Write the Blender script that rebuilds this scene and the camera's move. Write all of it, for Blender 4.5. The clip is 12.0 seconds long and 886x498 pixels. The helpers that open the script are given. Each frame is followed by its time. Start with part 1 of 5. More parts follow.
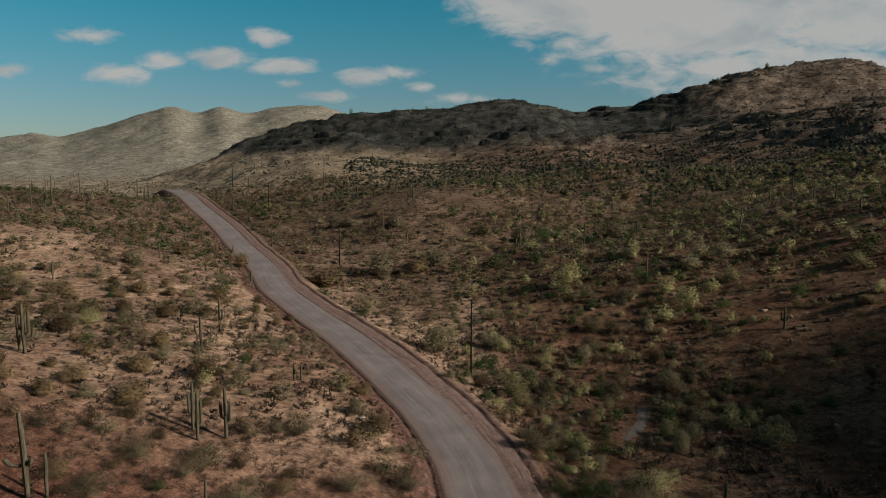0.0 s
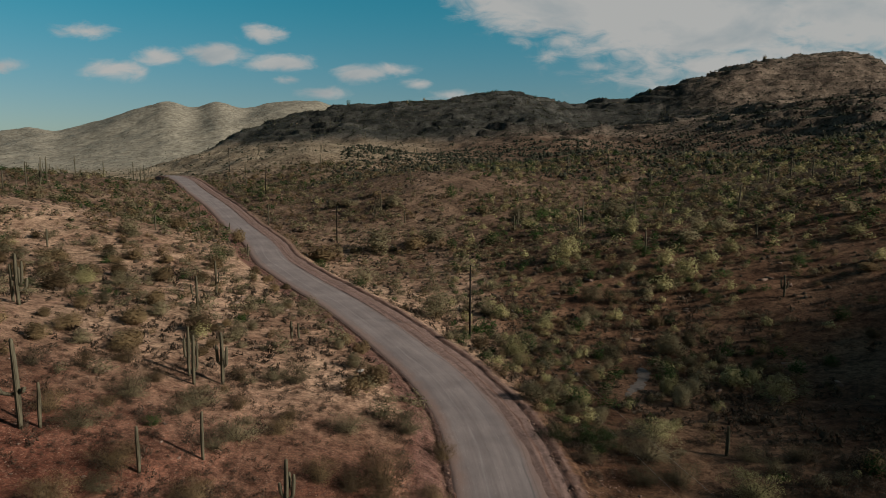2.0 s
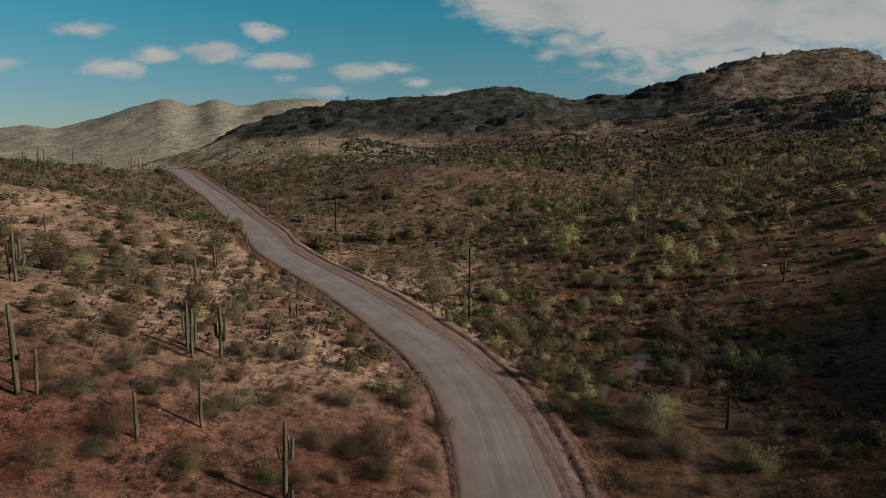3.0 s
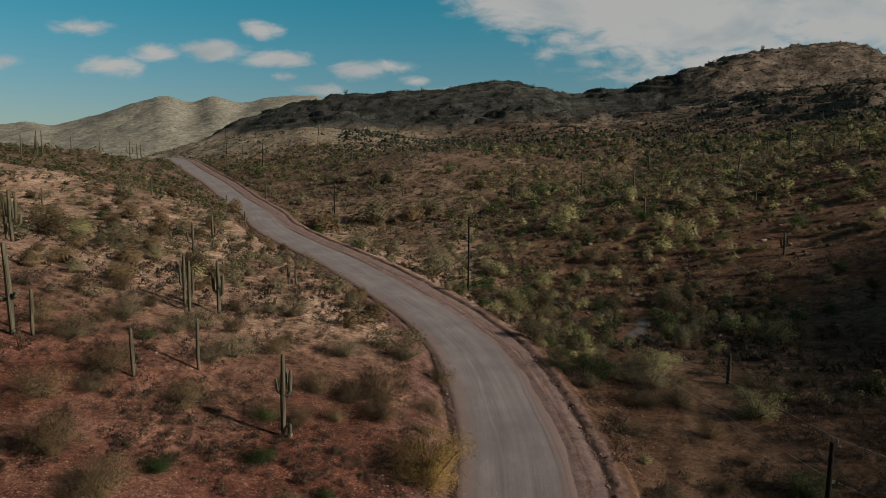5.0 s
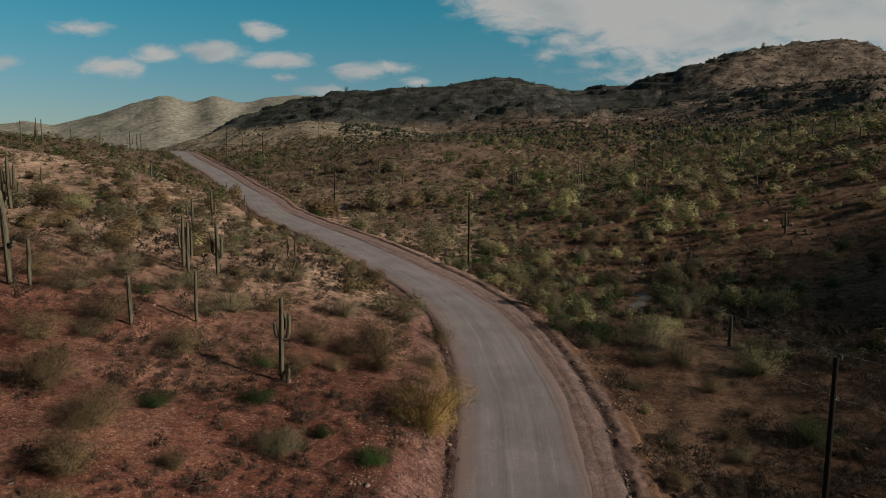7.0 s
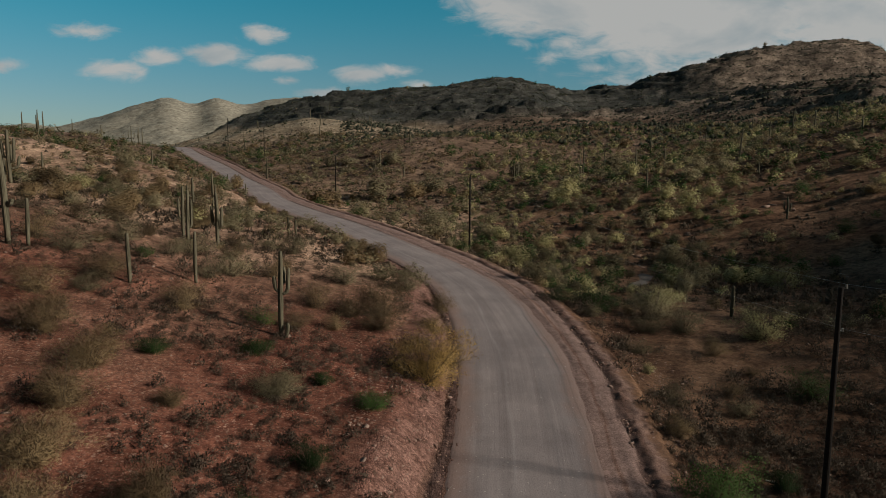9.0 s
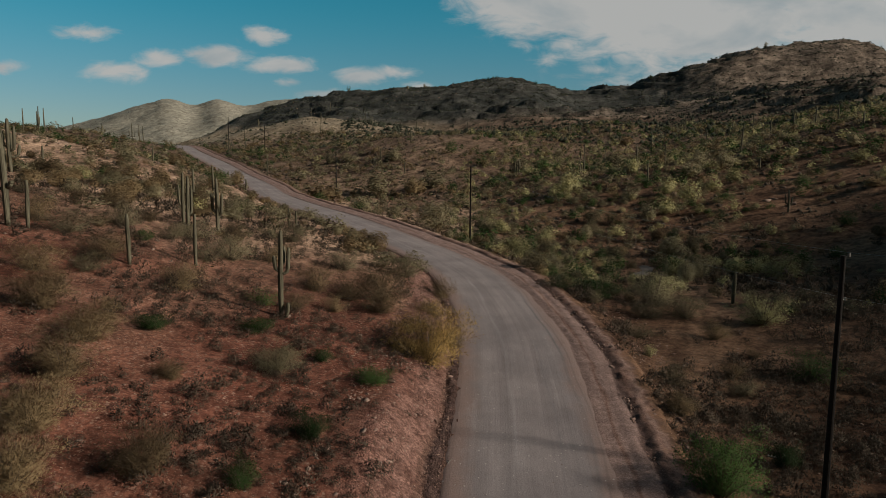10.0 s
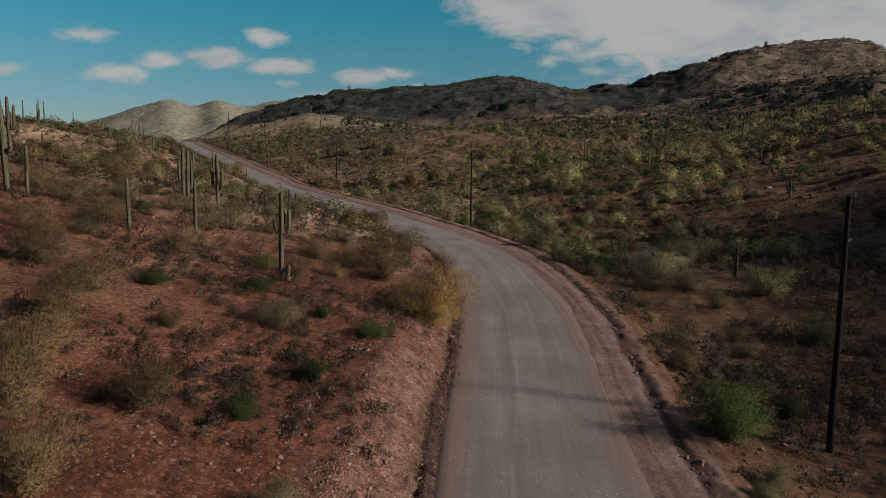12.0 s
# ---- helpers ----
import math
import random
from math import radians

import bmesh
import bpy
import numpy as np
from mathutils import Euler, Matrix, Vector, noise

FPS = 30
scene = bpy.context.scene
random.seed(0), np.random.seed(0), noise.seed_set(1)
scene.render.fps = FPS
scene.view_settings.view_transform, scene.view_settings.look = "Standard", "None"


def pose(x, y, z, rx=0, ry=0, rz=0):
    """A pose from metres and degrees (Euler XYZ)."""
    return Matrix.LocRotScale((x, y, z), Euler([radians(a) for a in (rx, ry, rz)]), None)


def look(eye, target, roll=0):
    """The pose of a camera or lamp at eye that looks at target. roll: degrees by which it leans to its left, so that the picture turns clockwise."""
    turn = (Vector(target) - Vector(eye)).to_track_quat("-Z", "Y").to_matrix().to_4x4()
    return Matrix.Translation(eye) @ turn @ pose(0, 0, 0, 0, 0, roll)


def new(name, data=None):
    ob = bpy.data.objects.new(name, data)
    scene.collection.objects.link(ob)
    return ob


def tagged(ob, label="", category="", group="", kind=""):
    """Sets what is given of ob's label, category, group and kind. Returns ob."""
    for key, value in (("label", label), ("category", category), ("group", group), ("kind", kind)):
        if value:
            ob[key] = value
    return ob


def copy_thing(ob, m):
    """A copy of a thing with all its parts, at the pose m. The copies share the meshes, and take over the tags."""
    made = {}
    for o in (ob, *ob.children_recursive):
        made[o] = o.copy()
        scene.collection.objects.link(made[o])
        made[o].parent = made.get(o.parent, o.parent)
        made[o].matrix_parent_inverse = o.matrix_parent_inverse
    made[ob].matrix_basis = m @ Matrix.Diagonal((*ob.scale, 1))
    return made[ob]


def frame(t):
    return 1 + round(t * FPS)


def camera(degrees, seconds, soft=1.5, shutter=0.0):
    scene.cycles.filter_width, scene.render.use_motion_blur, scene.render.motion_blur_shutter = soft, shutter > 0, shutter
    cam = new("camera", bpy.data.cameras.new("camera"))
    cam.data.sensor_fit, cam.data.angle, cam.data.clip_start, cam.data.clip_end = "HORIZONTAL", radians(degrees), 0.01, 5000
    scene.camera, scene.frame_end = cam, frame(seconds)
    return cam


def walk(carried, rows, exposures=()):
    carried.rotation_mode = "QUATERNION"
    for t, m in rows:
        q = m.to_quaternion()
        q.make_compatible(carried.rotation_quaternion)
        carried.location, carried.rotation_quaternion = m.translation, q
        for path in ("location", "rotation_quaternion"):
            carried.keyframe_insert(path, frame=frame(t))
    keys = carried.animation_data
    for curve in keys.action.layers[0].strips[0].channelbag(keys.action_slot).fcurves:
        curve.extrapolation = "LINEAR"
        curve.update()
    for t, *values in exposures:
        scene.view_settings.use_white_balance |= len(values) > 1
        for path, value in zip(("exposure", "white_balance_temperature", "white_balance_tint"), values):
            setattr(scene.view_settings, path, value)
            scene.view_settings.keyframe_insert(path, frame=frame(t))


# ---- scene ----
cam = camera(66.9, 12.0, soft=0.8)
PATH = [  # seconds, x, y, z, yaw, pitch, roll
    (0, 0.808, 0.047, 30.036, 0.557, -6.943, 0.00),
    (0.5, 0.722, 0.116, 28.826, 0.479, -6.988, 0.07),
    (1, 0.650, 0.162, 27.650, 0.405, -7.044, 0.12),
    (1.5, 0.592, 0.188, 26.508, 0.336, -7.105, 0.16),
    (2, 0.545, 0.198, 25.401, 0.273, -7.168, 0.19),
    (2.5, 0.510, 0.194, 24.329, 0.217, -7.229, 0.22),
    (3, 0.486, 0.179, 23.293, 0.168, -7.284, 0.24),
    (4, 0.462, 0.128, 21.330, 0.098, -7.369, 0.27),
    (5, 0.466, 0.061, 19.510, 0.065, -7.408, 0.29),
    (5.5, 0.475, 0.026, 18.653, 0.061, -7.407, 0.30),
    (6, 0.489, -0.009, 17.831, 0.066, -7.393, 0.31),
    (6.5, 0.504, -0.042, 17.042, 0.079, -7.366, 0.32),
    (7, 0.522, -0.072, 16.286, 0.098, -7.326, 0.33),
    (8, 0.557, -0.123, 14.865, 0.151, -7.216, 0.35),
    (9, 0.585, -0.162, 13.558, 0.213, -7.082, 0.37),
    (9.5, 0.594, -0.178, 12.942, 0.243, -7.012, 0.39),
    (10, 0.598, -0.192, 12.348, 0.269, -6.947, 0.39),
    (10.5, 0.595, -0.205, 11.775, 0.289, -6.891, 0.40),
    (11, 0.586, -0.220, 11.219, 0.300, -6.847, 0.40),
    (11.5, 0.568, -0.236, 10.678, 0.298, -6.823, 0.40),
    (12, 0.541, -0.256, 10.149, 0.281, -6.824, 0.39),
]


def aim(x, y, z, yaw, pitch, roll):
    a, p = radians(yaw), radians(pitch)
    way = Vector((-math.sin(a) * math.cos(p), math.cos(a) * math.cos(p), math.sin(p)))
    eye = Vector((x, y, z))
    return look(eye, eye + 2 * way, roll)


EXPOSURE = -0.17
walk(cam, [(t, aim(*r)) for t, *r in PATH], [(0.0, EXPOSURE), (12.0, EXPOSURE)])

# ---- sky and sun ----
SUN_AZ, SUN_EL = radians(106.0), radians(26.0)      # clockwise from +y, above the horizon
sun_way = Vector((math.sin(SUN_AZ) * math.cos(SUN_EL), math.cos(SUN_AZ) * math.cos(SUN_EL), math.sin(SUN_EL)))


def node_maker(tree):
    def make(kind, **values):
        n = tree.nodes.new(kind)
        for key, value in values.items():
            if key in n.inputs:
                n.inputs[key].default_value = value
            else:
                setattr(n, key, value)
        return n
    return make


def maths(tree, op, a, b=None, clamp=False):
    n = tree.nodes.new("ShaderNodeMath")
    n.operation, n.use_clamp = op, clamp
    for i, v in enumerate((a, b)):
        if v is None:
            continue
        if isinstance(v, (int, float)):
            n.inputs[i].default_value = v
        else:
            tree.links.new(v, n.inputs[i])
    return n.outputs[0]


def ramp(make, stops):
    n = make("ShaderNodeValToRGB")
    els = n.color_ramp.elements
    while len(els) < len(stops):
        els.new(0.5)
    for e, (p, c) in zip(els, stops):
        e.position, e.color = p, (*c, 1)
    return n


def build_sky():
    world = bpy.data.worlds.new("sky")
    scene.world = world
    world.use_nodes = True
    tree = world.node_tree
    tree.nodes.clear()
    make, link = node_maker(tree), tree.links.new
    out = make("ShaderNodeOutputWorld")
    back = make("ShaderNodeBackground", Strength=SKY_STRENGTH)
    link(back.outputs[0], out.inputs[0])
    sky = make("ShaderNodeTexSky", sky_type="NISHITA", sun_disc=False, sun_elevation=SUN_EL, sun_rotation=SUN_AZ,
               air_density=1.0, dust_density=0.9, ozone_density=1.0, altitude=700.0)
    tint = make("ShaderNodeMix", data_type="RGBA", blend_type="MULTIPLY")
    tint.inputs[0].default_value = 1.0
    height = make("ShaderNodeMapRange", interpolation_type="SMOOTHSTEP")
    height.inputs["From Min"].default_value, height.inputs["From Max"].default_value = 0.03, 0.26
    tone = make("ShaderNodeMix", data_type="RGBA")
    tone.inputs[6].default_value, tone.inputs[7].default_value = (*LOW_TINT, 1), (*SKY_TINT, 1)
    link(height.outputs[0], tone.inputs[0])
    link(tone.outputs[2], tint.inputs[7])
    link(sky.outputs[0], tint.inputs[6])
    co = make("ShaderNodeTexCoord")
    sep = make("ShaderNodeSeparateXYZ")
    link(co.outputs["Generated"], sep.inputs[0])
    link(sep.outputs[2], height.inputs["Value"])
    ahead = maths(tree, "MAXIMUM", sep.outputs[1], 0.04)
    u = maths(tree, "DIVIDE", sep.outputs[0], ahead)
    v = maths(tree, "DIVIDE", sep.outputs[2], ahead)
    flat = make("ShaderNodeCombineXYZ")
    link(u, flat.inputs[0])
    link(maths(tree, "MULTIPLY", v, 2.4), flat.inputs[1])
    big = make("ShaderNodeTexNoise", Scale=19.0, Detail=8.0, Roughness=0.60, Distortion=0.5)
    link(flat.outputs[0], big.inputs["Vector"])
    puff = maths(tree, "SUBTRACT", big.outputs[0], 0.5)
    total = None
    for u0, v0, ru, rv, strength in CLOUDS:
        du = maths(tree, "DIVIDE", maths(tree, "SUBTRACT", u, u0), ru)
        dv = maths(tree, "DIVIDE", maths(tree, "SUBTRACT", v, v0), rv)
        d = maths(tree, "SQRT", maths(tree, "ADD", maths(tree, "MULTIPLY", du, du), maths(tree, "MULTIPLY", dv, dv)))
        m = maths(tree, "MULTIPLY", maths(tree, "SUBTRACT", 1.0, d), strength)
        total = m if total is None else maths(tree, "MAXIMUM", total, m)
    body = maths(tree, "ADD", total, maths(tree, "MULTIPLY", puff, 2.1))
    soft = make("ShaderNodeMapRange", interpolation_type="SMOOTHSTEP")
    soft.inputs["From Min"].default_value, soft.inputs["From Max"].default_value = 0.0, 1.0
    soft.inputs["To Max"].default_value = 0.9
    link(body, soft.inputs["Value"])
    mix = make("ShaderNodeMix", data_type="RGBA")
    # lit and shaded parts within the clouds
    fold = make("ShaderNodeTexNoise", Scale=5.5, Detail=5.0, Roughness=0.55, Distortion=0.3)
    link(flat.outputs[0], fold.inputs["Vector"])
    shade = ramp(make, [(0.32, CLOUD_SHADE), (0.52, CLOUD_COLOUR)])
    link(fold.outputs[0], shade.inputs[0])
    link(shade.outputs[0], mix.inputs[7])
    link(soft.outputs[0], mix.inputs[0])
    link(tint.outputs[2], mix.inputs[6])
    # broken grey cloud overhead and behind
    rest = make("ShaderNodeMapRange", interpolation_type="SMOOTHSTEP")
    rest.inputs["From Min"].default_value, rest.inputs["From Max"].default_value = 0.30, 0.55
    link(maths(tree, "MAXIMUM", sep.outputs[2], maths(tree, "SUBTRACT", 0.45, sep.outputs[1])), rest.inputs["Value"])
    wide = make("ShaderNodeTexNoise", Scale=2.6, Detail=5.0, Roughness=0.6)
    link(co.outputs["Generated"], wide.inputs["Vector"])
    cover = ramp(make, [(0.36, (0.35, 0.35, 0.35)), (0.56, (1, 1, 1))])
    link(wide.outputs[0], cover.inputs[0])
    over = make("ShaderNodeMix", data_type="RGBA")
    over.inputs[7].default_value = (*OVERCAST, 1)
    link(maths(tree, "MULTIPLY", rest.outputs[0], cover.outputs[0]), over.inputs[0])
    link(mix.outputs[2], over.inputs[6])
    link(over.outputs[2], back.inputs[0])


# clouds: sideways, up (both per unit ahead), half width, half height, density
CLOUDS = [
    (-0.526, 0.190, 0.059, 0.015, 1.00), (-0.269, 0.187, 0.039, 0.018, 1.30), (-0.650, 0.142, 0.050, 0.013, 1.20),
    (-0.490, 0.135, 0.063, 0.018, 1.15), (-0.415, 0.154, 0.047, 0.016, 1.20), (-0.335, 0.158, 0.067, 0.018, 1.40),
    (-0.240, 0.147, 0.063, 0.017, 1.30), (-0.232, 0.122, 0.029, 0.008, 0.90), (-0.125, 0.130, 0.050, 0.017, 1.20),
    (-0.080, 0.138, 0.042, 0.012, 0.90), (-0.178, 0.103, 0.050, 0.013, 1.00), (-0.040, 0.117, 0.032, 0.009, 0.80),
    (0.149, 0.156, 0.032, 0.018, 0.60), (0.221, 0.142, 0.046, 0.012, 0.80), (0.020, 0.100, 0.067, 0.012, 0.70), (0.100, 0.175, 0.034, 0.013, 0.60),
    (0.150, 0.250, 0.170, 0.078, 2.40), (0.340, 0.225, 0.270, 0.098, 2.20), (0.620, 0.225, 0.330, 0.095, 1.70), (0.500, 0.140, 0.340, 0.060, 1.30), (0.700, 0.420, 0.800, 0.220, 2.00),
]
OVERCAST = (0.72, 0.82, 0.85)
CLOUD_SHADE = (5.0, 5.5, 5.7)
SKY_STRENGTH, LOW_TINT, SKY_TINT, CLOUD_COLOUR = 0.068, (0.72, 0.86, 0.92), (0.21, 1.12, 1.10), (7.4, 7.2, 6.9)
build_sky()
lamp = new("sun", bpy.data.lights.new("sun", "SUN"))
lamp.data.energy, lamp.data.angle, lamp.data.color = 5.0, radians(4.0), (1.0, 0.92, 0.80)
lamp.matrix_world = look((300, -90, 200), Vector((300, -90, 200)) - sun_way)

# ---- the lie of the land ----
# Rises (+) and hollows (-) of the land: x, y, reach, height.
BROAD_HILLS = [
    (220, 650, 180, 66.9), (40, -160, 180, -17.4), (-230, 560, 180, 20.6), (580, 740, 180, 35.3),
    (310, 830, 180, -32.1), (400, 500, 110, 9.9), (350, 50, 110, 42.9), (-350, 600, 110, -25.2),
    (-400, 150, 110, 10.5), (170, 185, 70, 14.0), (-180, 45, 70, 15.2), (205, 325, 70, 13.0),
    (275, 395, 70, 20.0), (-215, 430, 70, -11.2), (275, 185, 70, 22.0),
]
RIDGES = [
    (-25, 550, 50, 7.8), (275, 550, 50, 26.6), (-150, 575, 50, 19.2), (350, 575, 50, 31.5),
    (50, 550, 50, 28.4), (200, 525, 50, 29.5), (400, 450, 50, 12.6), (-75, 550, 50, 17.7),
    (225, 475, 50, -23.2), (325, 625, 50, 15.9), (175, 450, 50, 19.6), (125, 475, 50, -23.5),
    (75, 450, 50, 14.1), (-50, 625, 50, 10.6), (325, 475, 50, 6.8), (-100, 450, 50, 5.9),
    (100, -20, 40, 34.6), (0, 120, 40, -4.5), (0, 280, 40, 1.6), (-80, -40, 40, 9.4),
    (-160, 180, 40, 8.2), (-80, 60, 40, 6.4), (120, 80, 40, 7.6), (-60, 320, 40, 13.6),
    (0, 220, 40, 7.8), (-160, 320, 40, -7.9), (80, 300, 40, 11.1), (-180, 240, 40, 4.5),
    (-80, 260, 40, -0.4), (120, 320, 40, -9.7),
]
SWALES = [
    (-95, 208, 22, 4.4), (-138, 212, 30, -1.2), (-88, 120, 24, 4.6), (38, 78, 24, -5.4), (24, 8, 24, -1.7), (-60, 176, 24, -1.0),
    (-4, -20, 24, -4.8), (94, 148, 24, 4.2), (-102, 176, 24, 4.3), (38, 190, 24, -3.4),
    (-46, -6, 24, 2.8), (94, -20, 24, -20.1), (94, 22, 24, -6.3), (66, -6, 24, -4.2),
    (-18, 148, 24, -3.1), (-74, 190, 24, -2.5), (24, 148, 24, 1.2), (10, 40, 14, -1.6),
    (40, 130, 14, 1.3), (30, 20, 14, -3.7), (-40, 50, 14, 2.1), (-50, 120, 14, 2.6),
    (-70, 100, 14, -3.5),
]

# The road's middle line: across, along, height.
ROAD = [(0.0, -120, -6.5), (2.4, -70, -4.0), (3.0, -40, -2.5), (3.2, -10, -0.9), (3.3, 10, 0.0), (3.8, 22.7, 0.55), (4.5, 33, 1.4), (4.8, 42, 1.9),
        (4.2, 50, 2.4), (2.9, 58.5, 2.8), (0.0, 68.5, 3.1), (-5.5, 81, 3.7), (-14, 97, 4.8), (-24.5, 114, 5.9), (-31, 125, 6.7), (-41, 148, 8.3),
        (-51.5, 168, 10.1), (-66, 196, 13.1), (-81, 222, 16.0), (-98, 252, 19.4), (-116, 284, 20.4), (-136, 320, 19.0)]
HALF_ROAD = 3.2
# The dry wash: across, along.
WASH = np.array([(19.6, 68.8), (20.8, 71.0), (22.2, 73.2), (23.4, 75.6), (24.2, 78.0), (24.5, 80.4)])
# Skyline of the distant range: across, height.
FAR_RANGE = [(-3200, 60), (-2300, 90), (-1650, 105), (-1450, 122), (-1340, 134), (-1270, 118), (-1080, 172), (-898, 226), (-814, 195), (-740, 224), (-657, 198),
             (-545, 226), (-425, 232), (-330, 205), (-150, 150), (200, 110), (900, 90), (2500, 60)]


def lattice(ix, iy, seed):
    n = (ix.astype(np.int64) * 374761393 + iy.astype(np.int64) * 668265263 + seed * 974634777) & 0x7FFFFFFF
    n = ((n ^ (n >> 13)) * 1274126177) & 0x7FFFFFFF
    return ((n ^ (n >> 16)) & 0xFFFF) / 65535.0


def value_noise(x, y, seed=0):
    ix, iy = np.floor(x), np.floor(y)
    fx, fy = x - ix, y - iy
    fx, fy = fx * fx * fx * (fx * (6 * fx - 15) + 10), fy * fy * fy * (fy * (6 * fy - 15) + 10)
    a, b = lattice(ix, iy, seed), lattice(ix + 1, iy, seed)
    c, d = lattice(ix, iy + 1, seed), lattice(ix + 1, iy + 1, seed)
    return (a + (b - a) * fx) * (1 - fy) + (c + (d - c) * fx) * fy - 0.5


def fbm(x, y, size, octaves=4, seed=0, gain=0.5):
    total, amp, f = 0.0, 1.0, 1.0 / size
    for o in range(octaves):
        total = total + amp * value_noise(x * f + 17.3 * o, y * f - 9.1 * o, seed + o)
        amp, f = amp * gain, f * 2.03
    return total


def smooth(a, b, v):
    t = np.clip((v - a) / (b - a), 0, 1)
    return t * t * (3 - 2 * t)


def spline(knots, column):
    """A fine table of one column of the road's line, eased between its knots."""
    ys = np.array([k[1] for k in knots], float)
    vs = np.array([k[column] for k in knots], float)
    slope = np.gradient(vs, ys)
    fine = np.arange(ys[0], ys[-1], 0.5)
    i = np.clip(np.searchsorted(ys, fine, side="right") - 1, 0, len(ys) - 2)
    h = ys[i + 1] - ys[i]
    t = (fine - ys[i]) / h
    v = ((2 * t**3 - 3 * t**2 + 1) * vs[i] + (t**3 - 2 * t**2 + t) * h * slope[i] + (-2 * t**3 + 3 * t**2) * vs[i + 1] + (t**3 - t**2) * h * slope[i + 1])
    return fine, v


ROAD_Y, ROAD_X = spline(ROAD, 0)
ROAD_Z = spline(ROAD, 2)[1]
ROAD_SLANT = 1.0 / np.sqrt(1 + np.gradient(ROAD_X, ROAD_Y) ** 2)


def off_road(x, y):
    """Signed distance to the road's middle line, plus to the right."""
    return (x - np.interp(y, ROAD_Y, ROAD_X)) * np.interp(y, ROAD_Y, ROAD_SLANT)


def land(x, y):
    """Height of the ground, before the road is cut into it."""
    z = np.full(np.shape(x), 12.0)
    for mx, my, reach, high in BROAD_HILLS + RIDGES + SWALES:
        z = z + high * np.exp(-((x - mx) ** 2 + (y - my) ** 2) / (2.0 * reach * reach))
    # a high unseen ridge added to the east, to block the low sun right of the road
    along = np.clip((y + 253.0) / 253.0, 0, 1)
    aside = np.hypot(x - 300.0, y + 253.0 - 253.0 * along)
    z = z + np.maximum(0, 144.0 + 22.0 * fbm(x, y, 60.0, 3, 66) - z) * np.exp(-((aside / 75.0) ** 2))
    r = np.hypot(x, y)
    line = sum(np.interp(x * 2200.0 / np.maximum(y, 600.0) + k * 9.0, [p[0] for p in FAR_RANGE], [p[1] for p in FAR_RANGE]) for k in range(-3, 4)) / 7.0
    rib = fbm(x, y, 420.0, 5, 40, 0.55)
    reach = np.where(y < 2200, 620.0, 900.0)
    far = np.exp(-((y - 2200.0) / reach) ** 2) * smooth(700, 1500, y)
    z = z + (line - 12.0) * far + (rib - 0.1) * 50.0 * far * (1 - np.exp(-((y - 2200.0) / 260.0) ** 2) * 0.85)
    rough = fbm(x, y, 34.0, 5, 3, 0.52)
    z = z + (rough - 0.12) * np.clip((r - 60) / 400.0, 0, 1) * 5.0
    for mx, wide, high in ((26.0, 36.0, -2.0), (119.0, 30.0, 3.0), (392.0, 26.0, -7.0)):
        z = z + high * np.exp(-(((x - mx) / wide) ** 2 + ((y - 555.0) / 80.0) ** 2))
    z = z - 2.5 * np.exp(-(((x - 290) / 90.0) ** 2 + ((y - 550) / 120.0) ** 2))
    z = z + fbm(x, y, 9.0, 3, 8) * (0.35 + np.clip(r / 300, 0, 1) * 0.6)
    # ledges of harder rock on the upper hills, broken along their length
    hill = smooth(34, 50, z) * (r > 250) * (y < 1000) * (y > 0)
    bed = z / 5.5 + 0.9 * fbm(x, y, 60.0, 3, 44)
    ledge = smooth(0.30, 0.62, bed - np.floor(bed)) - (bed - np.floor(bed))
    z = z + hill * (ledge * 4.2 * np.clip(0.75 + 1.6 * fbm(x, y, 45.0, 3, 45), 0, 1.3) + 2.4 * np.maximum(0, fbm(x, y, 13.0, 3, 46, 0.6)))
    return z


def ground_height(x, y, fine=True):
    x, y = np.asarray(x, float), np.asarray(y, float)
    z = land(x, y)
    d = off_road(x, y)
    bed = np.interp(y, ROAD_Y, ROAD_Z)
    left_reach = np.where(y < 60, 6.2, 8.5)
    w = np.where(d < 0, 1 - smooth(HALF_ROAD + 0.3, left_reach, -d), 1 - smooth(HALF_ROAD + 2.2, 10.0, d))
    w = w * smooth(-115, -80, y) * (1 - smooth(285, 315, y))
    z = z * (1 - w) + (bed - 0.12) * w
    if fine:
        z = z + fbm(x, y, 1.7, 3, 21) * 0.12 * (1 - 0.8 * (np.abs(d) < HALF_ROAD + 0.6))
    return z


# ---- materials ----
def material(name, rough=0.9):
    m = bpy.data.materials.new(name)
    m.use_nodes = True
    tree = m.node_tree
    bsdf = tree.nodes["Principled BSDF"]
    bsdf.inputs["Roughness"].default_value = rough
    bsdf.inputs["Specular IOR Level"].default_value = 0.10
    return m, tree, bsdf, node_maker(tree), tree.links.new


def noise_of(make, link, vector, scale, detail=4.0, rough=0.55):
    n = make("ShaderNodeTexNoise", Scale=scale, Detail=detail, Roughness=rough)
    link(vector, n.inputs["Vector"])
    return n.outputs[0]


def mix_colour(make, link, factor, a, b, blend="MIX"):
    n = make("ShaderNodeMix", data_type="RGBA", blend_type=blend)
    for i, v in ((0, factor), (6, a), (7, b)):
        if isinstance(v, (int, float)):
            n.inputs[i].default_value = v
        elif isinstance(v, tuple):
            n.inputs[i].default_value = (*v, 1)
        else:
            link(v, n.inputs[i])
    return n.outputs[2]


def bump(make, link, bsdf, height, strength=0.5, distance=0.05):
    n = make("ShaderNodeBump", Strength=strength, Distance=distance)
    link(height, n.inputs["Height"])
    link(n.outputs[0], bsdf.inputs["Normal"])


